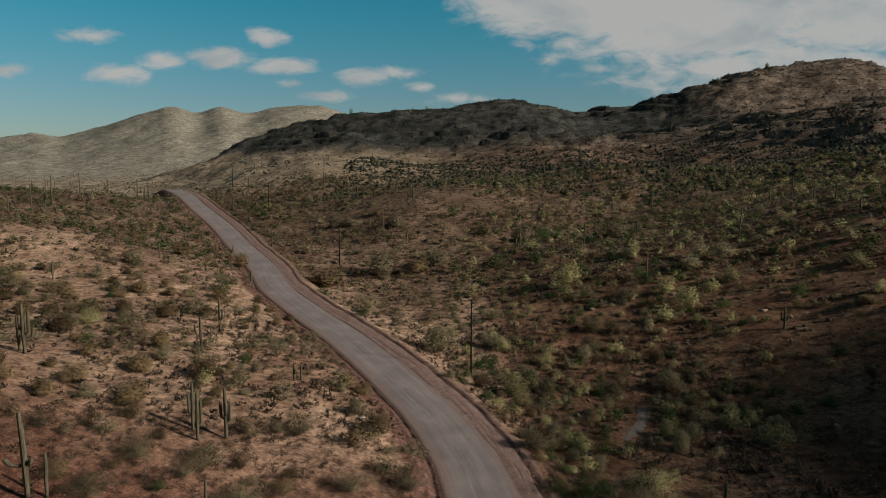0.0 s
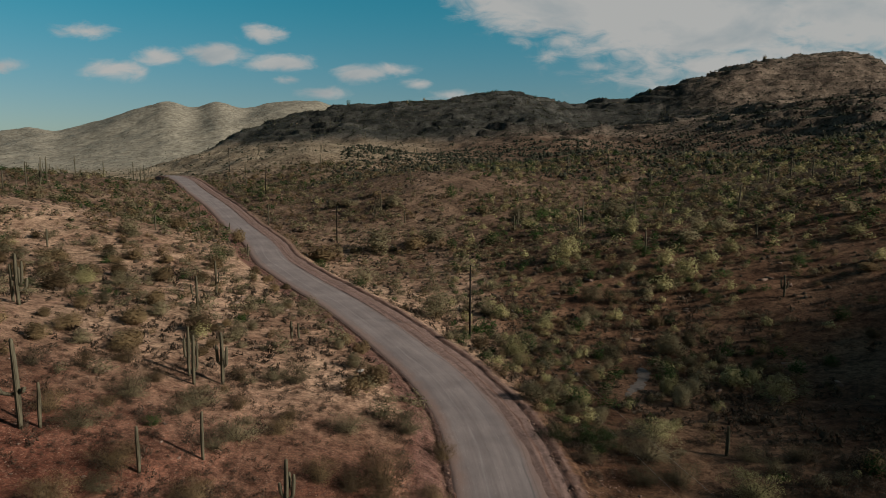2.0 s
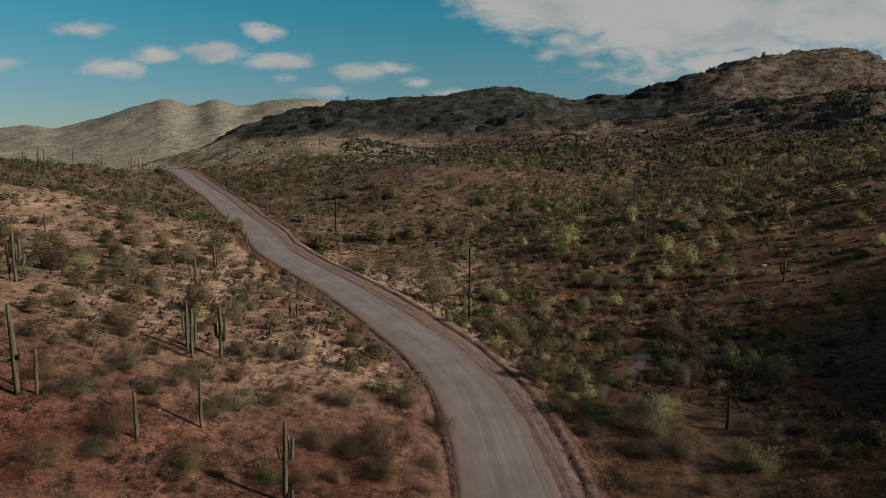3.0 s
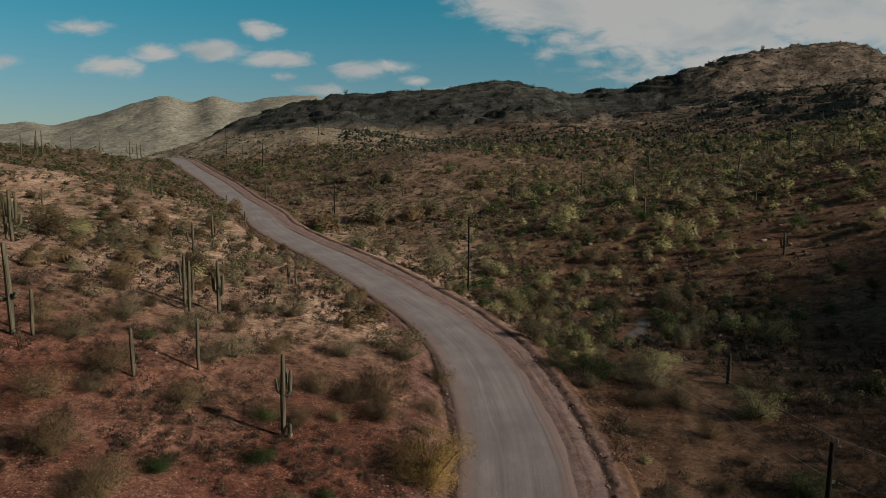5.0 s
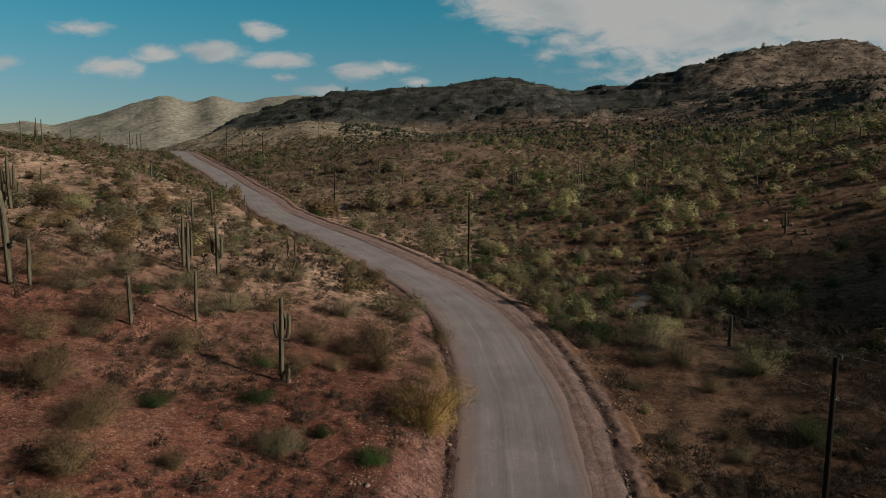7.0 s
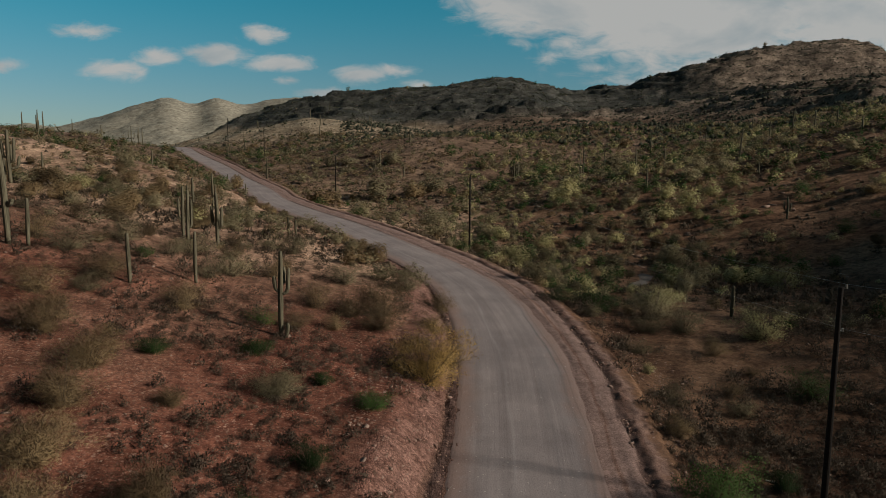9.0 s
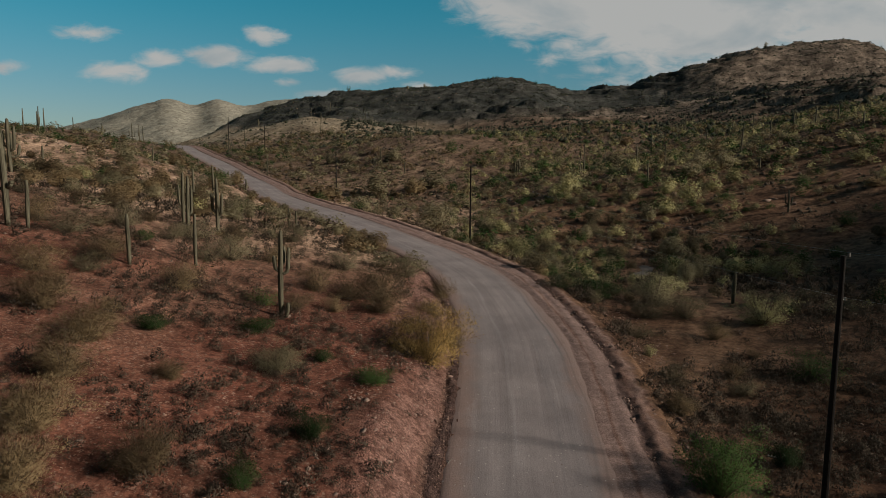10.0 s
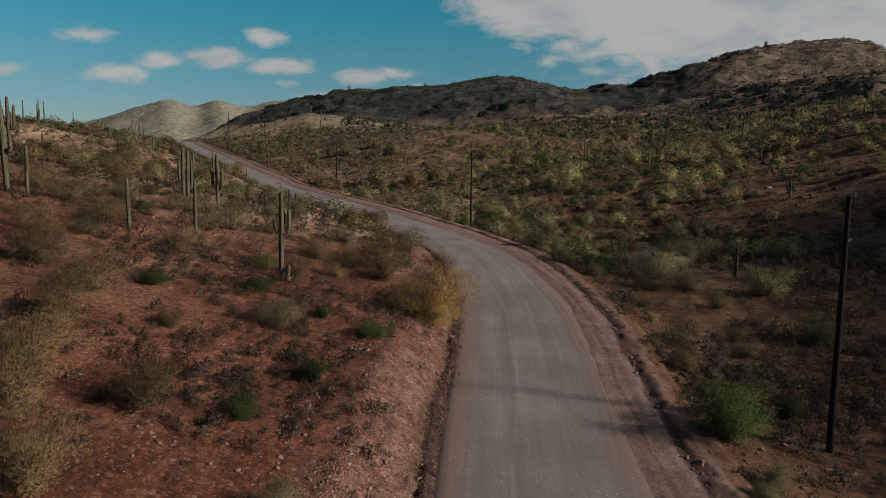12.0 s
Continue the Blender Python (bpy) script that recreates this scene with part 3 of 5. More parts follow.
# ---- ground and road ----
def build_ground():
    rings = [4.0]
    while rings[-1] < 4700:
        # finer on the hills and on the distant range
        step = max(0.4, rings[-1] * 0.0185)
        rings.append(rings[-1] + min(step, 3.0 if 230 < rings[-1] < 720 else 15.0 if 1200 < rings[-1] < 2700 else step))
    view = np.arange(-40, 40.01, 0.28)
    ang = np.radians(np.concatenate([view, np.arange(44, 317, 4.0)]))
    R, A = np.meshgrid(np.array(rings), ang, indexing="ij")
    X, Y = R * np.sin(A), R * np.cos(A)
    Z = ground_height(X, Y)
    verts = np.stack([X, Y, Z], -1).reshape(-1, 3)
    faces = grid_faces(len(rings), len(ang), wrap=True)[:, ::-1].copy()
    middle = ground_height(0.0, 0.0)
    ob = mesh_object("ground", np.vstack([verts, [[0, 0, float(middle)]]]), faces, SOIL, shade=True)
    bm = bmesh.new()
    bm.from_mesh(ob.data)
    bm.verts.ensure_lookup_table()
    n, hub = len(ang), bm.verts[len(verts)]
    for j in range(n):
        bm.faces.new((bm.verts[j], hub, bm.verts[(j + 1) % n])).smooth = True
    bmesh.ops.recalc_face_normals(bm, faces=bm.faces[-n:])
    bm.to_mesh(ob.data)
    bm.free()
    tagged(ob, "reddish stony desert soil rolling up to scrubby hills", "ground", kind="structure")


def strip(name, offsets, heights, mat, y0, y1, step, wobble, bumps, seed, shade=True):
    """A band of earth laid along the road: offsets across, heights over the road bed."""
    ys = np.arange(y0, y1, step)
    cx, cz, sl = np.interp(ys, ROAD_Y, ROAD_X), np.interp(ys, ROAD_Y, ROAD_Z), np.interp(ys, ROAD_Y, ROAD_SLANT)
    tx = np.gradient(cx, ys) * sl
    off = np.array(offsets)[None, :] + fbm(ys, ys * 0 + seed, 3.0, 3, seed)[:, None] * wobble * np.linspace(0.3, 1, len(offsets))[None, :] * np.sign(np.mean(offsets) or 1)
    X = cx[:, None] + off * sl[:, None]
    Y = ys[:, None] - off * tx[:, None]
    Z = cz[:, None] + np.array(heights)[None, :] + fbm(X, Y, 0.5, 3, seed + 5) * bumps
    along = np.cumsum(np.full(len(ys), step)) / sl
    uv = np.stack([np.broadcast_to(np.array(offsets)[None, :], X.shape), np.broadcast_to(along[:, None], X.shape)], -1).reshape(-1, 2)
    verts = np.stack([X, Y, Z], -1).reshape(-1, 3)
    return mesh_object(name, verts, grid_faces(len(ys), len(offsets))[:, ::-1].copy(), mat, uvs=uv, shade=shade)


def build_road():
    across = np.linspace(-HALF_ROAD, HALF_ROAD, 25)
    crown = 0.07 * (1 - (across / HALF_ROAD) ** 2) - 0.025 * np.exp(-((np.abs(across) - 1.1) / 0.35) ** 2)
    offsets = [-HALF_ROAD - 0.45, -HALF_ROAD - 0.18, *across, HALF_ROAD + 0.25, HALF_ROAD + 0.6]
    heights = [-0.2, -0.06, *crown, -0.06, -0.2]
    tagged(strip("road", offsets, heights, DIRT, -110, 310, 0.4, 0.0, 0.025, 60), "grey graded dirt road with faint wheel tracks", "road", kind="structure")
    for side, name in ((1, "gravel_shoulder"), (-1, "gravel_bank")):
        build_verge(side, name)


def build_verge(side, name):
    """Loose rubble beside the road: wheel ruts and a low windrow (right), or a rut at the foot of the cut bank (left)."""
    if side > 0:
        across = np.arange(0.0, 4.3, 0.11)
        shape = 0.02 * np.exp(-((across - 1.0) / 0.22) ** 2) + 0.02 * np.exp(-((across - 1.75) / 0.2) ** 2) - 0.08 * np.exp(-((across - 2.3) / 0.18) ** 2) + 0.05 * np.exp(-((across - 2.85) / 0.25) ** 2)
    else:
        across = np.arange(0.0, 5.0, 0.12)
        shape = -0.10 * np.exp(-((across - 0.55) / 0.2) ** 2) + 0.06 * np.exp(-((across - 0.95) / 0.13) ** 2) - 0.05 * np.exp(-((across - 1.2) / 0.12) ** 2) + 0.08 * np.exp(-((across - 1.7) / 0.3) ** 2)
    ys = np.concatenate([np.arange(-60, 8, 0.5), np.arange(8, 62, 0.14), np.arange(62, 300, 0.6)])
    cx, sl = np.interp(ys, ROAD_Y, ROAD_X), np.interp(ys, ROAD_Y, ROAD_SLANT)
    tx = np.gradient(cx, ys) * sl
    wander = fbm(ys, ys * 0 + side * 7, 6.0, 3, 77 + side)[:, None] * (0.5 if side > 0 else 1.2) * (across / across[-1])[None, :]
    off = side * (HALF_ROAD - 0.45 + across[None, :] + wander)
    X, Y = cx[:, None] + off * sl[:, None], ys[:, None] - off * tx[:, None]
    # ridges drawn out along the road, and clods
    drawn = fbm(np.broadcast_to(across[None, :], X.shape), np.broadcast_to(ys[:, None] * 0.07, X.shape), 0.5, 3, 79)
    clods = np.maximum(0, fbm(X, Y, 0.45, 3, 82)) * (0.05 + 0.17 * smooth(1.9, 2.3, across) if side > 0 else np.full(len(across), 0.28))[None, :]
    ragged = 0.25 + 0.6 * fbm(ys, ys * 0 + side, 5.0, 4, 87)[:, None]
    lift = shape[None, :] * (0.85 + 0.8 * fbm(X, Y, 3.4, 2, 83)) + 0.13 + 0.05 * drawn + clods * smooth(0.2, 1.0, across)[None, :]
    if side < 0:
        lift = lift * (1 - 0.9 * smooth(2.0, 4.0, across))[None, :]
    last = smooth(across[-1] - 0.8, across[-1], across)[None, :]
    # both edges dive under the road and the ground
    Z = ground_height(X, Y, False) + lift + 0.015 - 0.05 * (1 - smooth(-0.1, 0.5, across[None, :] - ragged)) - (0.32 if side > 0 else 0.16) * last
    verts = np.stack([X, Y, Z], -1).reshape(-1, 3)
    along = np.cumsum(np.gradient(ys) / sl)
    uv = np.stack([np.broadcast_to(across[None, :], X.shape), np.broadcast_to(along[:, None], X.shape)], -1).reshape(-1, 2)
    faces = grid_faces(len(ys), len(across))
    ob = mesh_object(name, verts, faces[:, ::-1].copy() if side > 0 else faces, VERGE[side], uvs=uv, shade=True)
    tagged(ob, "loose pinkish gravel with low windrows and ruts beside the road", "verge", kind="structure")


def build_wash():
    """A dry sandy stream bed that winds across the hollow east of the road."""
    course = WASH
    t = np.linspace(0, len(course) - 1, 120)
    px, py = np.interp(t, range(len(course)), course[:, 0]), np.interp(t, range(len(course)), course[:, 1])
    kernel = np.ones(15) / 15
    px, py = (np.convolve(np.pad(v, 7, mode="edge"), kernel, "valid") for v in (px, py))
    tx, ty = np.gradient(px), np.gradient(py)
    n = np.hypot(tx, ty)
    half = (1.0 + 0.9 * fbm(t * 3, t * 0, 4.0, 3, 33)) * np.sin(np.pi * np.linspace(0.04, 0.96, len(t))) ** 0.4
    across = np.linspace(-1, 1, 13)
    X = px[:, None] + (ty / n * half)[:, None] * across[None, :]
    Y = py[:, None] - (tx / n * half)[:, None] * across[None, :]
    Z = ground_height(X, Y) + 0.07 * (1 - across[None, :] ** 4) - 0.04
    faces = grid_faces(len(t), len(across))
    ob = mesh_object("wash_bed", np.stack([X, Y, Z], -1).reshape(-1, 3), faces[:, ::-1].copy(), WASH_SAND, shade=True)
    tagged(ob, "pale grey sandy bed of a dry wash", "wash", kind="structure")


build_ground()
build_road()
build_wash()
# ---- plant templates: arrays of points and triangles ----
rng = np.random.default_rng(11)


def leaves_at(centres, size, r, slim=0.55, upright=0.0, middle=(0.0, 0.0, 0.1), loose=0.75, along=0.0):
    """One small leaf, a triangle that faces more or less outwards, at each place."""
    n = len(centres)
    out = centres - np.array(middle)
    out = out / (np.linalg.norm(out, axis=1, keepdims=True) + 1e-6) + r.normal(size=(n, 3)) * loose
    out /= np.linalg.norm(out, axis=1, keepdims=True) + 1e-9
    a = np.cross(out, r.normal(size=(n, 3)) * (1, 1, 1 / (1 + upright)))
    a /= np.linalg.norm(a, axis=1, keepdims=True) + 1e-9
    if along:
        # fine shoots that point outwards and up
        a = -(out * along + np.array((0.0, 0.0, 0.35)) + r.normal(size=(n, 3)) * 0.3)
        a /= np.linalg.norm(a, axis=1, keepdims=True) + 1e-9
        out = np.cross(a, r.normal(size=(n, 3)))
        out /= np.linalg.norm(out, axis=1, keepdims=True) + 1e-9
    b = np.cross(out, a)
    s = size * r.uniform(0.6, 1.35, (n, 1))
    v = np.stack([centres - a * s, centres + a * s * 0.7 + b * s * slim, centres + a * s * 0.5 - b * s * slim], 1)
    # leaves take the light as the clump that they belong to, each a little tilted
    face = centres - np.array(middle)
    face = face / (np.linalg.norm(face, axis=1, keepdims=True) + 1e-6) + (0.0, 0.0, 0.35) + r.normal(size=(n, 3)) * 0.16
    face /= np.linalg.norm(face, axis=1, keepdims=True) + 1e-9
    inward = (np.cross(v[:, 1] - v[:, 0], v[:, 2] - v[:, 0]) * face).sum(1) < 0
    v[inward] = v[inward][:, ::-1]
    return v.reshape(-1, 3), np.arange(3 * n).reshape(-1, 3), np.repeat(face, 3, axis=0)


def twig(p, q, r0, r1):
    """A three-sided tapered stick from p to q."""
    d = q - p
    side = np.cross(d, (0.3, 0.2, 1.0) if abs(d[2]) < 0.9 * np.linalg.norm(d) else (1.0, 0.1, 0.0))
    side /= np.linalg.norm(side) + 1e-9
    up = np.cross(d / (np.linalg.norm(d) + 1e-9), side)
    ring = [math.cos(k * 2.094) * side + math.sin(k * 2.094) * up for k in range(3)]
    v = [p + c * r0 for c in ring] + [q + c * r1 for c in ring]
    f = [(k, (k + 1) % 3, 3 + (k + 1) % 3) for k in range(3)] + [(k, 3 + (k + 1) % 3, 3 + k) for k in range(3)]
    return np.array(v), np.array(f)


def join(pieces):
    vs, fs, ns, n = [], [], [], 0
    for v, f, *normals in pieces:
        vs.append(v)
        fs.append(f + n)
        ns += normals
        n += len(v)
    return (np.vstack(vs), np.vstack(fs), np.vstack(ns)) if ns else (np.vstack(vs), np.vstack(fs))


def shrub_template(seed, stems, tips, leaves, leaf, spread=0.10, lean=0.75, thick=0.02, low=0.12, slim=0.55, upright=0.0, along=0.0):
    """A shrub one metre across and one high: bare stems that fan out of the ground, and leaf clumps at their ends.
    Returns the stems and the crown."""
    r = np.random.default_rng(seed)
    wood, ends = [], []
    for _ in range(stems):
        a, out = r.uniform(0, 6.283), lean * math.sqrt(r.uniform(0.02, 1))
        high = math.sqrt(max(0.05, 1 - (out / (lean * 1.12)) ** 2)) * r.uniform(0.72, 1.0)
        p = np.array([r.normal(0, 0.03), r.normal(0, 0.03), -0.05])
        q = np.array([math.cos(a) * out * 0.3, math.sin(a) * out * 0.3, high * 0.52])
        e = np.array([math.cos(a) * out * 0.56, math.sin(a) * out * 0.56, high])
        wood += [twig(p, q, thick, thick * 0.6), twig(q, e, thick * 0.6, thick * 0.25)]
        for _ in range(tips):
            t = r.uniform(low, 1.0)
            base = p + (q - p) * (t / 0.5) if t < 0.5 else q + (e - q) * ((t - 0.5) / 0.5)
            end = base + np.clip(r.normal(0, 0.11, 3), -0.13, 0.13) + (e - q) * 0.15
            end[2] = max(end[2], 0.04)
            if tips > 2:
                wood.append(twig(base, end, thick * 0.3, thick * 0.12))
            ends.append(end)
    ends = np.array(ends)
    pick = ends[r.integers(0, len(ends), leaves)] + np.clip(r.normal(0, spread, (leaves, 3)), -1.4 * spread, 1.4 * spread) * (1, 1, 0.8)
    pick[:, 2] = np.abs(pick[:, 2]) + 0.01
    # clumps within the crown
    knots = ends[r.integers(0, len(ends), 14)] * (0.62, 0.62, 0.7)
    near = np.argmin(((pick[:, None, :] - knots[None]) ** 2).sum(-1), axis=1)
    return join(wood), leaves_at(pick, leaf, r, slim, upright, 0.6 * knots[near] + (0.0, 0.0, 0.06), along=along)


def lump(centre, size, r):
    """A small uneven five-sided knob of foliage."""
    turn, pts = r.uniform(0, 6.283), []
    for k in range(5):
        a, q = turn + k * 1.2566, 0.95 * r.uniform(0.72, 1.15)
        pts.append((math.cos(a) * q, math.sin(a) * q, -0.30 + r.uniform(-0.15, 0.15)))
    pts.append((r.uniform(-0.25, 0.25), r.uniform(-0.25, 0.25), 0.85))
    pts = np.array(pts)
    face = pts + (0.0, 0.0, 0.45)
    return pts * np.array(size) + np.array(centre), np.array([(k, (k + 1) % 5, 5) for k in range(5)]), face / np.linalg.norm(face, axis=1, keepdims=True)


def knob_template(seed, leaves, leaf, high=0.9):
    """A far-off bush: one rough knob of foliage with a few sprigs that break its outline."""
    r = np.random.default_rng(seed)
    pieces = [lump((0, 0, 0.22 * high), (0.42, 0.42, 0.55 * high), r)]
    d = r.normal(size=(leaves, 3))
    d /= np.linalg.norm(d, axis=1, keepdims=True)
    c = d * (0.42, 0.42, 0.4 * high) + (0, 0, 0.42 * high)
    pieces.append(leaves_at(c, leaf, r, 0.55, 0.0, (0, 0, 0.1), 0.5, 0.5))
    return join(pieces)


def dome_template(seed, leaves, leaf, lobes=6, slim=0.5, upright=0.0, high=1.0, loose=0.6, along=0.0):
    """A full rounded bush one metre across and `high` high, in uneven lobes, with most leaves near its skin."""
    r = np.random.default_rng(seed)
    places = []
    for k in range(lobes):
        a, q = r.uniform(0, 6.283), 0.30 * math.sqrt(r.uniform(0, 1)) * (k > 0)
        places.append((math.cos(a) * q, math.sin(a) * q, r.uniform(0.20, 0.30), high * r.uniform(0.30, 0.60)))
    pick = r.integers(0, lobes, leaves)
    lx, ly, lr, lz = (np.array(c)[pick] for c in zip(*places))
    d = r.normal(size=(leaves, 3))
    d /= np.linalg.norm(d, axis=1, keepdims=True)
    deep = r.uniform(0.35, 1.0, leaves) ** 0.5
    c = np.stack([lx + d[:, 0] * lr * deep, ly + d[:, 1] * lr * deep, lz + d[:, 2] * lz * deep * np.where(d[:, 2] > 0, 0.8, 0.95)], -1)
    c[:, 2] = np.maximum(c[:, 2], 0.03)
    lobe = np.stack([lx, ly, lz], -1) * 0.72
    return leaves_at(c + r.normal(0, 0.02, c.shape), leaf, r, slim, upright, lobe, loose, along)


def tuft_template(seed, leaves, leaf, slim=0.5, upright=0.0, along=0.0):
    """A low cushion of grey leaves, one metre across."""
    return dome_template(seed, leaves, leaf, 4, slim, upright, 0.62, along=along)


def scattered(name, templates, x, y, size, high, mat, label, category, sink=0.03):
    """Many alike plants or stones joined into one mesh."""
    z = ground_height(x, y) - sink
    turn = rng.uniform(0, 6.283, len(x))
    kind = rng.integers(0, len(templates), len(x))
    vs, fs, ns, n = [], [], [], 0
    for k, (tv, tf, *tn) in enumerate(templates):
        m = kind == k
        if not m.any():
            continue
        c, s = np.cos(turn[m])[:, None], np.sin(turn[m])[:, None]
        w, h = size[m][:, None], high[m][:, None]
        v = np.stack([(tv[:, 0] * c - tv[:, 1] * s) * w + x[m][:, None], (tv[:, 0] * s + tv[:, 1] * c) * w + y[m][:, None], tv[:, 2] * h + z[m][:, None]], -1)
        f = tf[None] + (np.arange(m.sum()) * len(tv))[:, None, None] + n
        vs.append(v.reshape(-1, 3))
        fs.append(f.reshape(-1, 3))
        n += m.sum() * len(tv)
        if tn:
            a, b, up = tn[0].T
            ns.append(np.stack([a * c - b * s, a * s + b * c, np.broadcast_to(up, v.shape[:2])], -1).reshape(-1, 3))
    ob = mesh_object(name, np.vstack(vs), np.vstack(fs), mat, normals=np.vstack(ns) if ns else None)
    return tagged(ob, label, category, kind="stuff")


def spots(count, r0, r1, half, weight=None, seed=0):
    """Random places in a fan ahead of the camera, off the road; weight thins them out."""
    r = np.random.default_rng(seed)
    n = int(count)
    d = np.sqrt(r.uniform(r0 * r0, r1 * r1, n))
    a = np.radians(r.uniform(-half, half, n))
    x, y = d * np.sin(a), d * np.cos(a)
    side = off_road(x, y)
    ok = (side > HALF_ROAD + 3.2) | (side < -HALF_ROAD - 1.6) | (y > 300)
    # the wash bed stays clear
    ok &= (y < 67) | (y > 80) | (np.abs(x - np.interp(y, WASH[:, 1], WASH[:, 0])) > 1.5)
    if weight is not None:
        ok &= r.uniform(0, 1, n) < weight(x, y)
    return x[ok], y[ok]


def thicket(x, y):
    """How closely scrub grows: thick in the wash, thin on the stony slope to the east and the bare bank."""
    w = 0.62 + 0.9 * fbm(x, y, 26.0, 3, 90) + 0.3 * smooth(-15, -45, x) * smooth(55, 90, y)
    wash = np.exp(-((x - 26 - 0.16 * (y - 80)) / 32.0) ** 2) * smooth(50, 80, y) * (1 - smooth(170, 230, y))
    bare = np.exp(-(((x - 52) / 17.0) ** 2 + ((y - 84) / 30.0) ** 2)) * 0.95
    bare = np.maximum(bare, 0.6 * smooth(14, 26, x) * smooth(48, 60, y) * smooth(128, 100, y))
    bank = smooth(9, 1, x + 7.0) * smooth(34, 20, y) * (x > -12) * (x < 1) * 0.9
    return np.clip(w + 0.6 * wash - bare - bank, 0.04, 1)


# ---- shrubs near the road, each a thing of its own ----
SHRUB_KINDS = {
    "green": ("creosote_bush", GREEN, "dark green leafy creosote bush on red soil", "bush"),
    "olive": ("desert_shrub", OLIVE, "olive grey-green twiggy desert shrub on stony soil", "shrub"),
    "dry": ("dry_shrub", DRY, "straw-brown half-bare dry shrub on reddish soil", "shrub"),
    "yellow": ("palo_verde", YELLOW, "yellow-green bushy palo verde with feathery crown", "tree"),
    "golden": ("golden_shrub", GOLDEN, "orange-yellow bushy shrub overhanging the road bank", "shrub"),
}
SHAPES = {
    "green": dict(stems=24, tips=4, leaves=12000, leaf=0.015, spread=0.090, lean=0.84, thick=0.010, low=0.1, slim=0.4, along=0.5),
    "olive": dict(stems=30, tips=4, leaves=12500, leaf=0.020, spread=0.085, lean=0.92, thick=0.008, slim=0.22, along=0.7),
    "dry": dict(stems=40, tips=4, leaves=14000, leaf=0.027, spread=0.085, lean=0.92, thick=0.006, slim=0.13, low=0.06, along=0.9),
    "yellow": dict(stems=20, tips=5, leaves=12500, leaf=0.020, spread=0.080, lean=0.92, thick=0.013, low=0.12, slim=0.26, along=0.7),
    "golden": dict(stems=28, tips=5, leaves=18000, leaf=0.018, spread=0.080, lean=0.98, thick=0.009, low=0.1, slim=0.2, along=0.7),
}
# How far off, what share of the leaves, and how much larger they are.
DETAIL = [(36, 1.0, 1.0), (62, 0.42, 1.15), (112, 0.18, 1.45), (1000, 0.075, 2.2)]


def shrub_thing(kind, seed, share, larger):
    name, leaf, label, category = SHRUB_KINDS[kind]
    shape = dict(SHAPES[kind])
    if share < 0.3:
        wood = shrub_template(seed, 9, 2, 10, 0.02, thick=0.012)[0]
        crown = dome_template(seed, int(shape["leaves"] * share), shape["leaf"] * larger, 9, 0.5, loose=0.4)
    else:
        shape.update(leaves=int(shape["leaves"] * share), leaf=shape["leaf"] * larger)
        wood, crown = shrub_template(seed, **shape)
    base = new(name)
    mesh_object("branchwork", *wood, BARK, base)
    mesh_object("crown", *crown[:2], leaf, base, normals=crown[2])
    return tagged(base, label, category, group="shrubs along the road")


def place(x, y, sink=0.0):
    return float(ground_height(x, y)) - sink


# kind, across, along, width, height
NEAR_SHRUBS = [
    ('golden', -0.4, 34.7, 4.6, 2.9), ('dry', 0.9, 38.6, 1.9, 1.4), ('dry', 0.4, 50.5, 2.4, 1.7), ('dry', -3.7, 44.0, 4.0, 2.6), ('dry', -8.5, 19.1, 2.1, 1.7),
    ('dry', -9.2, 14.6, 2.2, 2.0), ('dry', -12.7, 20.3, 3.0, 1.9), ('green', -5.6, 19.2, 1.3, 1.0), ('green', -4.3, 23.1, 1.7, 1.2), ('green', -2.7, 29.0, 2.1, 0.9),
    ('green', -9.1, 33.4, 1.9, 0.9), ('olive', -6.9, 28.8, 2.4, 1.4), ('green', -10.1, 38.1, 2.0, 1.1), ('olive', -6.0, 14.1, 0.8, 0.4), ('olive', -3.5, 14.7, 1.6, 1.2),
    ('dry', -4.7, 13.6, 1.1, 0.7), ('green', 10.9, 23.4, 3.4, 2.6), ('green', 14.9, 26.7, 1.5, 1.2), ('green', 12.9, 53.6, 4.1, 2.1), ('olive', 17.2, 52.6, 4.3, 2.9),
    ('yellow', 22.9, 46.1, 4.4, 2.0),
]
BANK_SHRUBS = [
    ('olive', 18.3, 48.5, 3.3, 2.1), ('dry', -14.7, 27.7, 2.9, 1.9), ('dry', -18.2, 30.2, 2.9, 2.2), ('green', 21.0, 36.2, 3.1, 1.9), ('dry', 18.5, 43.5, 2.1, 1.5),
    ('olive', 11.1, 20.1, 1.1, 0.9), ('dry', 11.7, 30.4, 1.5, 1.1), ('olive', 16.4, 34.2, 1.8, 1.0), ('olive', 13.0, 35.0, 2.4, 1.2), ('dry', 16.8, 36.7, 1.6, 1.0),
    ('olive', 13.3, 43.6, 2.3, 1.1), ('green', -13.2, 30.7, 1.9, 0.9), ('dry', -20.0, 39.5, 3.4, 1.7), ('olive', -24.0, 43.1, 3.6, 1.8), ('dry', -5.7, 42.7, 2.6, 1.8),
    ('dry', -10.6, 26.2, 1.4, 0.9), ('olive', -2.7, 52.8, 3.4, 2.3), ('green', -5.3, 30.9, 1.3, 0.8), ('dry', -8.2, 37.9, 2.3, 1.1), ('yellow', 23.7, 128.0, 4.9, 4.3),
    ('yellow', 19.7, 158.6, 4.3, 2.4),
]
